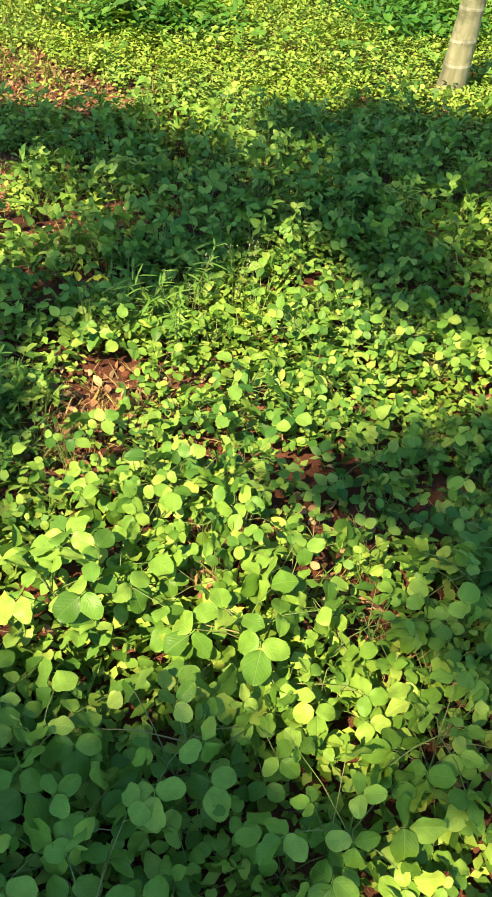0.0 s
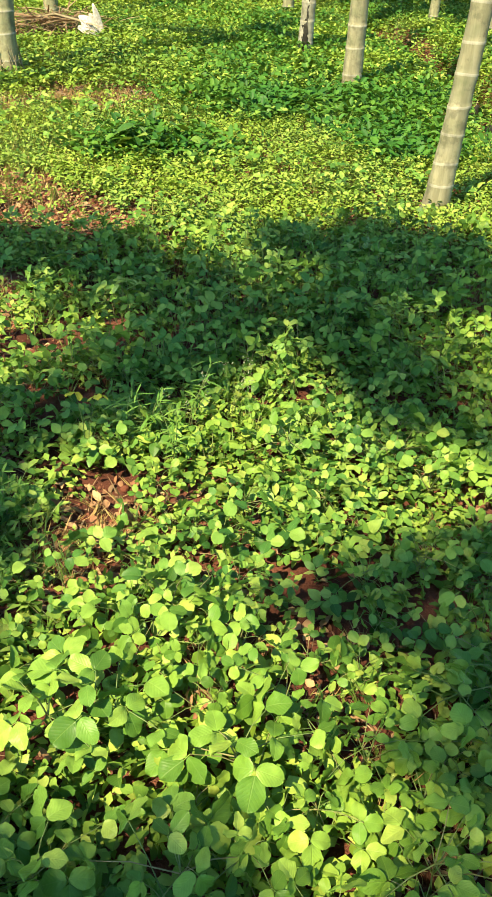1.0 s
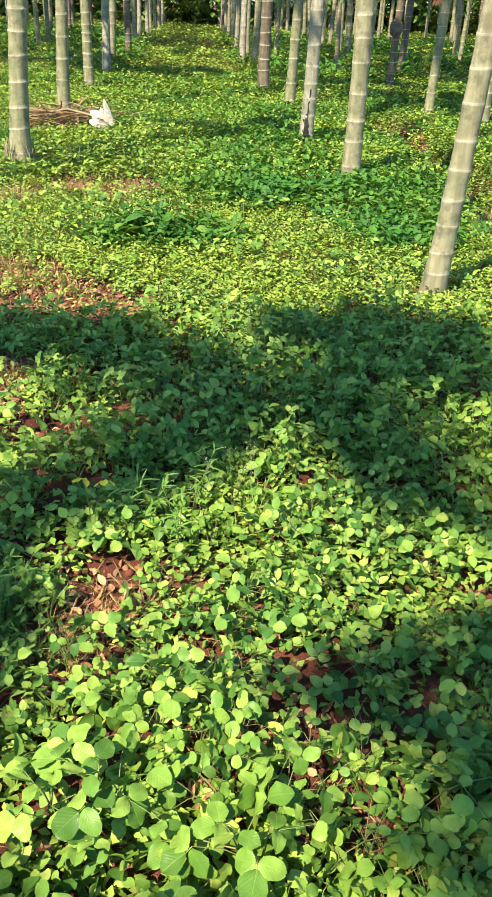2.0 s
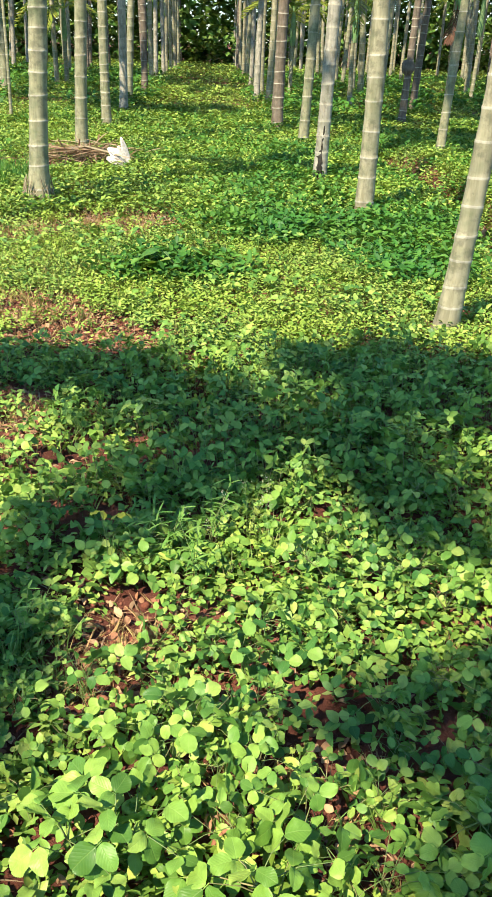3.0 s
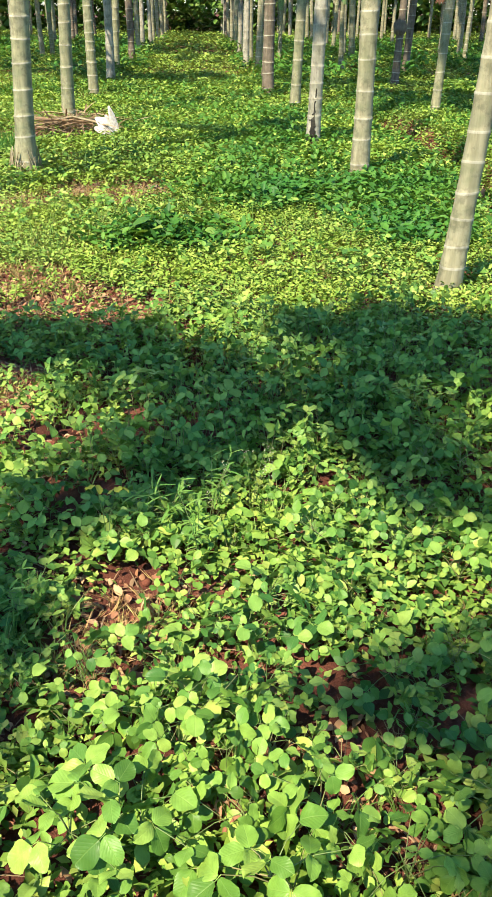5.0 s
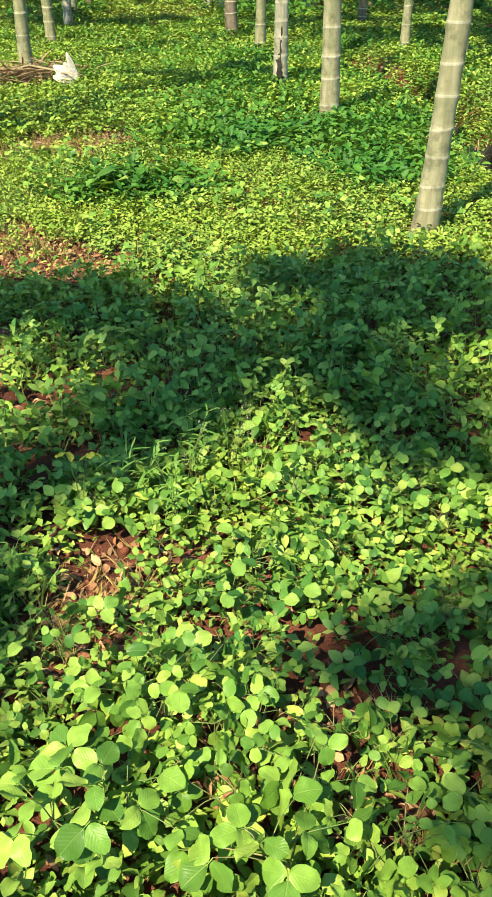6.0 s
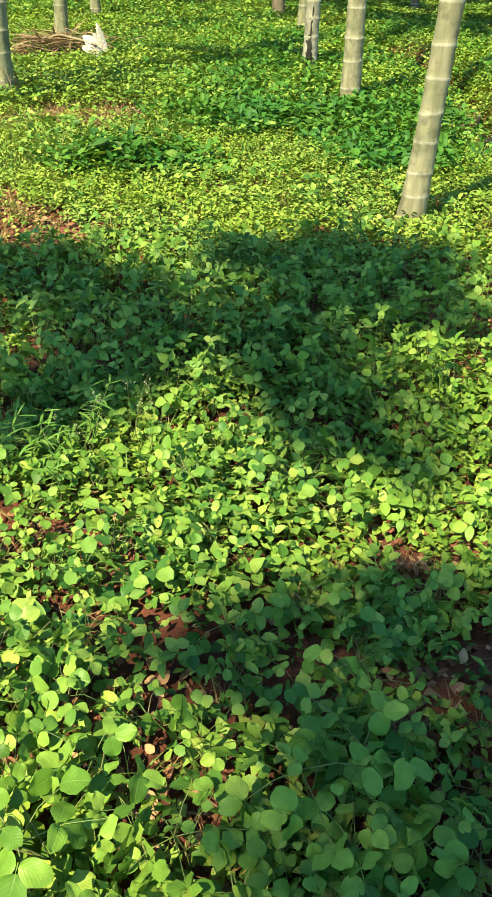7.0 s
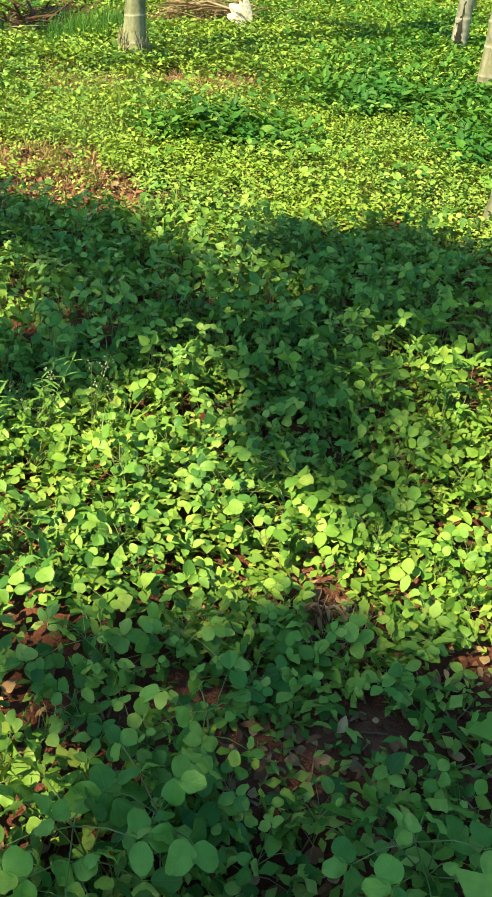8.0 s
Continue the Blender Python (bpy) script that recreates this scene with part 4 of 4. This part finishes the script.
x, y = spread(r, -3.0, 3.2, 5.0, 12.0, 200, lambda a, b: np.clip(1.05 - cover(a, b), 0.04, 1))
stuff("dry_litter", scatter(DRY, x, y, ground_z(x, y) + 0.03, r, (1.0, 2.2), 0.3), STRAW, "brown dry grass and leaf litter in thin patches", "litter")


STRAWS = [grass_tuft(r, 9, 0.075, 0.004) for _ in range(4)]
x, y = [], []
for gx, gy, wx, wy, n in ((-0.64, 6.95, 0.48, 0.42, 620), (-1.5, 6.5, 0.45, 0.40, 460), (-1.1, 4.55, 0.36, 0.22, 260), (-0.62, 4.1, 0.30, 0.16, 80), (-0.75, 2.95, 0.14, 0.22, 90),
                          (-1.0, 5.9, 0.7, 1.0, 420), (-1.75, 9.7, 0.5, 0.35, 260), (2.3, 6.3, 0.25, 0.7, 220), (2.05, 6.95, 0.28, 0.45, 240), (2.45, 9.2, 0.3, 1.2, 260), (-0.16, 1.68, 0.12, 0.12, 44), (-0.22, 1.5, 0.10, 0.10, 30), (0.2, 1.25, 0.14, 0.06, 40), (0.40, 0.95, 0.10, 0.14, 36), (0.75, 1.6, 0.18, 0.07, 40)):
    x.append(r.normal(gx, wx * 0.7, n)), y.append(r.normal(gy, wy * 0.7, n))
x, y = np.concatenate(x), np.concatenate(y)
stuff("dry_grass", scatter(STRAWS, x, y, ground_z(x, y) - 0.004, r, (0.4, 1.1), 0.45), DRYGRASS, "short withered orange-brown grass in thin patches", "grass")


def clod(r):
    bm = bmesh.new()
    bmesh.ops.create_icosphere(bm, subdivisions=1, radius=1.0)
    for p in bm.verts:
        p.co *= r.uniform(0.7, 1.2)
    v = np.array([p.co[:] for p in bm.verts])
    f = np.array([[p.index for p in q.verts] for q in bm.faces])
    bm.free()
    return v, f, np.full((len(v), 2), 0.5)


CLODS = [clod(r) for _ in range(5)]
x, y = spread(r, -1.6, 2.9, 0.4, 5.0, 900, lambda a, b: np.clip(1.05 - cover(a, b), 0.05, 1))
stuff("soil_clods", scatter(CLODS, x, y, ground_z(x, y) + 0.002, r, 0.003 + 0.013 * r.uniform(0, 1, len(x)) ** 2.5, 0.4), CLOD, "crumbs and clods of red soil", "soil")

# ---- the fallen frond with its white sheath, and the heap of dry leaves ----
def sheath_lobes():
    """The pointed, upturned lobes of the torn papery sheath, all from one tip."""
    for way, L, w in (((-0.10, 0.02, 0.30), 0.31, 0.075), ((-0.25, 0.08, 0.17), 0.30, 0.15), ((-0.20, 0.00, 0.05), 0.26, 0.14), ((-0.17, 0.04, 0.25), 0.24, 0.10)):
        m = np.array(Vector(way).to_track_quat("Y", "Z").to_matrix()) @ turn(0, 0, -0.9)
        v, f, u = moved(leaflet(L, w, 0.45, -0.10, 7, 0.8), m)
        yield put_mesh("lobe", v, f, HUSK, u)


def fallen_frond():
    base = tagged(new("fallen_frond"), "fallen dry palm frond with a white papery sheath on the weeds", "palm frond")
    base.matrix_basis = pose(-0.85, 9.62, float(ground_z(-0.85, 9.62)) + 0.085, 0, 0, 0)
    sh = None
    for me in sheath_lobes():
        lobe = part("sheath" if sh is None else "lobe", me, base if sh is None else sh, None, "white papery leaf sheath" if sh is None else "")
        mod = lobe.modifiers.new("thickness", "SOLIDIFY")
        mod.thickness = 0.006
        sh = sh or lobe
    rr = np.random.default_rng(9)
    v, f, u = joined([strip([(-0.06, 0.02, 0.06), (-0.25, 0.10, 0.13), (-0.50, 0.2, 0.17), (-0.85, 0.35, 0.10)], 0.05)])
    part("rachis", put_mesh("rachis", v, f, FIBRE, u), base, None, "dry straw-brown midrib")
    for i in range(30):
        L = rr.uniform(0.3, 0.6)
        me = put_mesh("leaflet", *[a for a in leaflet(L, 0.018, 0.4, rr.uniform(0.0, 0.25), 5, 0.5)][:2], STRAW)
        s = i / 30
        part("leaflet", me, base, pose(-0.2 - 0.6 * s, 0.08 + 0.25 * s, 0.12, rr.uniform(-8, 12), rr.uniform(-40, 40), (62 if i % 2 else 130) + rr.uniform(-20, 20)))
    return base


fallen_frond()
r = np.random.default_rng(845)
LITTER = [moved(leaflet(0.50, 0.017, 0.2, r.uniform(-0.1, 0.3), 5, 0.5), turn(0, r.uniform(-0.1, 0.25))) for _ in range(5)]
x, y = r.normal(-1.38, 0.20, 420), r.normal(10.25, 0.26, 420)
stuff("dry_frond_heap", scatter(LITTER, x, y, ground_z(x, y) + 0.05 + 0.17 * r.uniform(0, 1, 420), r, (0.5, 1.2), 0.2), STRAW, "heap of dry brown palm leaf strips at a trunk's foot", "leaf heap")
fibres = []
for i in range(70):
    a, h, out = r.uniform(0, math.tau), r.uniform(0.03, 0.34) ** 1.2, r.uniform(0.10, 0.19)
    b = a + r.normal(0, 0.7)
    lift = r.uniform(1.0, 1.35)
    fibres.append(strip([(-1.49 + out * math.cos(a), 7.72 + out * math.sin(a), -0.01), (-1.49 + 0.108 * lift * math.cos((a + b) / 2), 7.72 + 0.108 * lift * math.sin((a + b) / 2), h * r.uniform(0.4, 0.7)),
                         (-1.487 + 0.092 * lift * math.cos(b), 7.72 + 0.092 * lift * math.sin(b), h)], r.uniform(0.006, 0.022)))
stuff("dry_foot_fibres", joined(fibres), FIBRE, "pale dry fibres flaring round a palm's foot", "litter")



def dark_hole_stub(x, y, radius, tall):
    """A black stub with a ragged, hollow top; its colour stands in for a hole's shade."""
    rr = np.random.default_rng(77)
    sides = 18
    rim = [tall * rr.uniform(0.55, 1.05) for _ in range(sides)]
    v, f = [], []
    for k, (h, R) in enumerate(((-0.08, 1.2), (0.0, 1.12), (0.35, 1.0), (0.75, 0.97), (1.0, 0.93), (0.96, 0.70), (0.45, 0.62))):
        for j in range(sides):
            a = j * math.tau / sides
            q = radius * R * (1 + 0.10 * math.sin(3 * a + k) + rr.uniform(-0.05, 0.05))
            v.append((q * math.cos(a), q * math.sin(a), (rim[j] if h > 0.5 else tall) * h if h > 0 else h))
    for k in range(6):
        for j in range(sides):
            f.append((k * sides + j, k * sides + (j + 1) % sides, (k + 1) * sides + (j + 1) % sides, (k + 1) * sides + j))
    base = tagged(new("palm_stump"), "low black hollow stub standing in for a shaded hole beside the drain", "stump")
    base.location = (x, y, float(ground_z(x, y)))
    part("stump_wall", put_mesh("stump_wall", np.array(v), np.array(f), ROT_AND_HOLE), base)
    for k in range(4):
        a = rr.uniform(0, math.tau)
        c, s = math.cos(a), math.sin(a)
        w, g, u = strip([(radius * 0.95 * c, radius * 0.95 * s, tall * 0.3), (radius * 1.04 * c, radius * 1.04 * s, tall * 0.8), (radius * 1.25 * c, radius * 1.25 * s, tall * rr.uniform(0.8, 1.1))], 0.010)
        part("fibre", put_mesh("fibre", w, g, FIBRE if k % 2 else ROT_AND_HOLE, u), base, None, "loose fibre")


# stubs added by the drain, painted black for the shade inside a hole
dark_hole_stub(2.36, 6.42, 0.10, 0.22)
dark_hole_stub(2.36, 7.12, 0.06, 0.17)

# the dark hollow of fallen leaves and sticks behind the palms
rk = np.random.default_rng(851)
SKIRT = [moved(leaflet(0.16, 0.020, 0.4, rk.uniform(-0.2, 0.4), 4, 0.5), turn(0, rk.uniform(-0.25, 0.2))) for _ in range(6)]
xk = np.concatenate([rk.normal(1.40, 0.10, 90), rk.normal(1.24, 0.17, 150), rk.normal(1.23, 0.12, 60), rk.normal(2.2, 0.14, 120)])
yk = np.concatenate([rk.normal(7.28, 0.09, 90), rk.normal(8.25, 0.20, 150), rk.normal(8.95, 0.10, 60), rk.normal(7.3, 0.35, 120)])
stuff("dead_leaf_heap", scatter(SKIRT, xk, yk, ground_z(xk, yk) + 0.01 + 0.05 * rk.uniform(0, 1, len(xk)), rk, (0.6, 1.2), 0.2), RUST, "dark brown dead leaf strips round palm feet", "leaf heap")
HEAPED = [moved(leaflet(0.30, 0.028, 0.3, r.uniform(-0.1, 0.4), 4, 0.5), turn(0, r.uniform(-0.1, 0.3))) for _ in range(5)]
x, y = r.normal(-2.85, 0.26, 520), r.normal(9.2, 0.55, 520)
stuff("dead_leaf_heap", scatter(HEAPED, x, y, ground_z(x, y) + 0.02 + 0.12 * r.uniform(0, 1, 520), r, (0.6, 1.2), 0.3), RUST, "dark brown heap of rotting palm leaves", "leaf heap")
for k in range(14):
    x, y, a, L = r.normal(-2.75, 0.22), r.normal(8.5, 0.35), r.uniform(0, math.tau), r.uniform(0.3, 0.7)
    c, s, up = math.cos(a) * L / 2, math.sin(a) * L / 2, r.uniform(0.02, 0.16)
    z = float(ground_z(x, y)) + 0.05
    w, g, u = strip([(-c, -s, -0.03), (0.1 * s, -0.1 * c, up * 0.5 + 0.03), (c, s, up)], 0.012)
    ob = new("stick", put_mesh("stick", w, g, FIBRE, u))
    ob.location = (x, y, z)
    tagged(ob, "thin pale dry stick on dark leaf litter", "stick", "sticks on the leaf heap")
TALL = [grass_tuft(r, 9, 0.34, 0.010) for _ in range(4)]
x, y = r.normal(-2.15, 0.20, 240), r.normal(8.6, 0.45, 240)
stuff("tall_grass", scatter(TALL, x, y, ground_z(x, y) - 0.01, r, (0.5, 1.0), 0.25), BUSH, "tall dark green grass beside a palm", "grass")

# ---- the near crop plants, each one a thing ----
r = np.random.default_rng(860)
LEAF, LEAF_SPLIT = [], []
for mat, count in ((CROP, 10), (CROP_PALE_LIT, 2), (CROP_YELLOW, 1)):
    for _ in range(count):
        state = r.integers(0, 1 << 30)
        for along in (6, 9):
            mid, one, two, foot = leaf_pieces(np.random.default_rng(state), 0.042, along)
            if along == 6:
                v, f, u = joined([mid, one, two, foot])
                LEAF.append(put_mesh("leaf", v, f, mat, u))
            else:
                LEAF_SPLIT.append([put_mesh(name, v, f, mat, u) for name, (v, f, u) in (("leaf", joined([mid, foot])), ("leaflet", one), ("leaflet", two))])


def crop_plant(r, leaves, tall, wide, kinds, split=False):
    """A bean-like plant: a branching stem and three-part leaves held out on stalks."""
    base = tagged(new("crop_plant"), "bean-like crop plant with rounded green three-part leaves on red soil", "crop plant", "near crop plants")
    lines = [[(0, 0, -0.02), (r.normal(0, 0.008), r.normal(0, 0.008), tall * 0.35), (r.normal(0, 0.015), r.normal(0, 0.015), tall * 0.7)]]
    spots = []
    a0 = r.uniform(0, math.tau)
    for i in range(leaves):
        a = a0 + i * 2.4 + r.uniform(-0.4, 0.4)
        reach = wide * math.sqrt((i + 0.6) / leaves) * r.uniform(0.7, 1.1)
        h = tall * (1.05 - 0.55 * (i / leaves) ** 1.2) * r.uniform(0.85, 1.1)
        tip = (math.sin(-a) * reach, math.cos(a) * reach, h)
        root = lines[0][1] if i % 2 else lines[0][2]
        mid = tuple(root[k] * 0.45 + tip[k] * 0.55 + (0.012 if k == 2 else 0) for k in range(3))
        lines.append([root, mid, tip])
        spots.append((a, tip))
    v, f, u = joined([strip(l, 0.0042 if i == 0 else 0.0026) for i, l in enumerate(lines)])
    part("stem", put_mesh("stem", v, f, STALK, u), base)
    for a, tip in spots:
        m = Matrix.Translation(tip) @ pose(0, 0, 0, 0, 0, math.degrees(a)) @ pose(0, 0, 0, r.normal(-4, 37), r.normal(0, 37), r.uniform(-35, 35)) @ Matrix.Scale(r.uniform(0.44, 0.96), 4)
        kind = kinds[int(r.integers(0, len(kinds)))]
        if split:
            mid, one, two = LEAF_SPLIT[kind]
            ob = part("leaf", mid, base, m)
            part("leaflet", one, ob), part("leaflet", two, ob)
        else:
            part("leaf", LEAF[kind], base, m)
    return base


FORMS = []
GREEN = tuple(range(10))
for leaves, tall, wide, kinds in ((12, 0.15, 0.115, GREEN), (11, 0.12, 0.10, GREEN), (13, 0.18, 0.13, GREEN), (9, 0.10, 0.09, GREEN), (12, 0.16, 0.12, GREEN + (10,)),
                                  (11, 0.13, 0.11, GREEN + (12,)), (13, 0.17, 0.12, GREEN), (10, 0.11, 0.11, GREEN + (11,))):
    FORMS.append(crop_plant(r, leaves, tall, wide, kinds))
NEAR_FORMS = [crop_plant(r, leaves, tall, wide, GREEN + extra, True) for leaves, tall, wide, extra in ((11, 0.15, 0.115, ()), (10, 0.12, 0.105, ()), (11, 0.17, 0.12, ()), (10, 0.14, 0.11, ()))]

spots = []
tries = 0
while len(spots) < 295 and tries < 40000:
    tries += 1
    x, y = r.uniform(-0.85, 1.45), r.uniform(0.48, 2.45)
    if not -0.35 - 0.26 * y < x < 0.95 + 0.22 * y:
        continue
    if r.uniform() > float(cover(x, y, -0.005)) ** 1.2 + 0.06:
        continue
    if any((x - a) ** 2 + (y - b) ** 2 < 0.062 ** 2 for a, b in spots):
        continue
    spots.append((x, y))
placed = set()
for i, (x, y) in enumerate(spots):
    lush = float(np.clip((1.42 - y) / 0.25, 0, 1) * np.clip((0.42 - x) / 0.25, 0, 1))
    dusk = float(np.clip((x - 0.35) / 0.2, 0, 1) * np.clip((1.55 - y) / 0.3, 0, 1))
    size = r.uniform(0.70, 0.98) * (1 + max(0.15 * lush, 0.12 * dusk))
    m = pose(x, y, float(ground_z(x, y)), r.normal(0, 5), r.normal(0, 5), r.uniform(0, 360)) @ Matrix.Scale(size, 4)
    close = y < 1.12
    forms = NEAR_FORMS if close else FORMS
    k = int(r.integers(0, len(forms)))
    if (close, k) not in placed:
        placed.add((close, k))
        forms[k].matrix_basis = m
    else:
        copy_thing(forms[k], m)

# single plants that stand out: upright leaves in the shade with sunlight put into their pale colour, a yellow one, two
# broad leaves, a seeding grass
def tall_plant(x, y, heights, kind, label, size=1.0, lift=40):
    base = tagged(new("crop_plant"), label, "crop plant", "near crop plants")
    base.location = (x, y, float(ground_z(x, y)))
    lines = []
    for i, h in enumerate(heights):
        a = i * 2.2 + x * 9
        tip = (0.035 * math.cos(a), 0.035 * math.sin(a), h)
        lines.append(strip([(0, 0, -0.02), (tip[0] * 0.3, tip[1] * 0.3, h * 0.6), tip], 0.0035))
        part("leaf", LEAF[kind], base, Matrix.Translation(tip) @ pose(0, 0, 0, lift, 0, 150 + 40 * i) @ Matrix.Scale(size, 4))
    v, f, u = joined(lines)
    part("stem", put_mesh("stem", v, f, STALK, u), base)


tall_plant(0.213, 2.69, (0.24, 0.20), 10, "tall crop plant with leaves coloured pale as if sunlit", 0.9)
tall_plant(0.10, 2.54, (0.19,), 11, "crop plant with one upright leaf coloured pale as if sunlit", 1.1, 70)
tall_plant(-0.16, 2.74, (0.21, 0.17, 0.18), 10, "crop plant with three grey-green leaves coloured pale as if sunlit", 0.95)
tall_plant(-0.22, 1.93, (0.24, 0.21), 12, "crop plant with yellow upper leaves", 0.72, 35)


def broad_plant():
    base = tagged(new("broad_leaf_plant"), "low plant with two broad light green leaves among the weeds", "plant")
    base.location = (-0.10, 5.2, float(ground_z(-0.10, 5.2)))
    rr = np.random.default_rng(4)
    lines = []
    for i, (dx, dy, h, yaw, L) in enumerate(((-0.10, -0.05, 0.16, 70, 0.20), (0.06, 0.05, 0.20, -30, 0.17), (-0.16, 0.10, 0.19, 110, 0.18), (0.16, -0.04, 0.14, -80, 0.16))):
        v, f, u = leaflet(L, L * 0.8, 0.15, 0.25, 7)
        part("leaf", put_mesh("leaf", v, f, CROP, u), base, pose(dx, dy, h, -8, 6, yaw))
        lines.append(strip([(0, 0, 0), (dx * 0.6, dy * 0.6, h * 0.7), (dx, dy, h)], 0.006))
    v, f, u = joined(lines)
    part("stem", put_mesh("stem", v, f, STALK, u), base)


broad_plant()


def seeding_grass(x, y):
    base = tagged(new("seeding_grass"), "thin weed stalks with tiny pale seed heads", "grass")
    base.location = (x, y, float(ground_z(x, y)))
    rr = np.random.default_rng(int(1000 + x * 100))
    for i in range(5):
        a, h = rr.uniform(0, math.tau), rr.uniform(0.16, 0.24)
        tip = (0.06 * math.cos(a), 0.06 * math.sin(a), h)
        v, f, u = strip([(0, 0, -0.01), (tip[0] * 0.4, tip[1] * 0.4, h * 0.6), tip], 0.002)
        part("stalk", put_mesh("stalk", v, f, STALK, u), base)
        bits = [moved(leaflet(0.006, 0.0035, 0.3, 0.1, 2), turn(rr.uniform(0, 6), rr.uniform(-1, 1)), (tip[0] + rr.normal(0, 0.008), tip[1] + rr.normal(0, 0.008), h + rr.uniform(-0.03, 0.012))) for _ in range(14)]
        v, f, u = joined(bits)
        part("seed_head", put_mesh("seed_head", v, f, SEED, u), base, None, "tiny pale florets")


seeding_grass(0.17, 2.12)
seeding_grass(0.04, 2.06)


def narrow_weed(x, y, tall, seed):
    """A weed with thin branching stems and whorls of narrow pointed leaves."""
    rr = np.random.default_rng(seed)
    base = tagged(new("narrow_leaf_weed"), "thin-stemmed weed with narrow pointed green leaves among the crop", "weed", "narrow-leaved weeds")
    base.location = (x, y, float(ground_z(x, y)))
    for k in range(3):
        a, lean = rr.uniform(0, math.tau), rr.uniform(0.15, 0.5)
        h = tall * rr.uniform(0.75, 1.05)

        def at(q):
            return (math.cos(a) * lean * h * q * q, math.sin(a) * lean * h * q * q, h * q)
        v, f, u = strip([(0, 0, -0.02), at(0.35), at(0.7), at(1.0)], 0.0030)
        stem = part("stem", put_mesh("stem", v, f, STALK, u), base)
        for n in range(4):
            q = 0.45 + 0.55 * n / 3
            for i in range(3):
                L = rr.uniform(0.028, 0.052)
                v, f, u = moved(leaflet(L, L * rr.uniform(0.13, 0.19), 0.3, rr.uniform(0.0, 0.35), 4, 0.8), turn(i * math.tau / 4 + n + rr.uniform(-0.3, 0.3), rr.uniform(-0.1, 0.7)), at(q))
                part("leaf", put_mesh("leaf", v, f, HERB, u), stem)
    return base


for k, (x, y, tall) in enumerate(((-0.06, 2.00, 0.21), (0.02, 1.90, 0.18), (-0.13, 1.95, 0.20), (0.06, 2.10, 0.22), (0.80, 2.62, 0.24), (0.95, 2.85, 0.22), (0.62, 2.90, 0.24), (-0.40, 1.66, 0.16))):
    narrow_weed(x, y, tall, 900 + k)


def withered_weed(x, y, tall, seed):
    """A dead upright weed: a few brown stems with shrivelled leaves."""
    rr = np.random.default_rng(seed)
    base = tagged(new("withered_weed"), "small withered weed with orange-brown stems and shrivelled leaves", "weed", "withered weeds")
    base.location = (x, y, float(ground_z(x, y)))
    for k in range(5):
        a, h = rr.uniform(0, math.tau), tall * rr.uniform(0.6, 1.1)
        tip = (0.022 * math.cos(a), 0.022 * math.sin(a), h)
        v, f, u = strip([(0, 0, -0.01), (tip[0] * 0.3, tip[1] * 0.3, h * 0.5), tip], 0.004)
        stem = part("stem", put_mesh("stem", v, f, DRYGRASS, u), base)
        for i in range(4):
            q = rr.uniform(0.3, 1.0)
            v, f, u = moved(leaflet(0.028, 0.009, 1.2, 0.7, 4, 0.7), turn(rr.uniform(0, math.tau), rr.uniform(-1.1, 0.2)), tuple(c * q for c in tip))
            part("leaf", put_mesh("leaf", v, f, DEAD, u), stem)


for k, (x, y, tall) in enumerate(((0.08, 1.08, 0.10), (0.10, 1.11, 0.08), (0.24, 1.22, 0.07), (0.33, 1.12, 0.06), (-0.16, 1.58, 0.07), (-0.08, 1.70, 0.06), (0.70, 1.52, 0.06), (0.82, 1.60, 0.07))):
    withered_weed(x, y, tall, 930 + k)
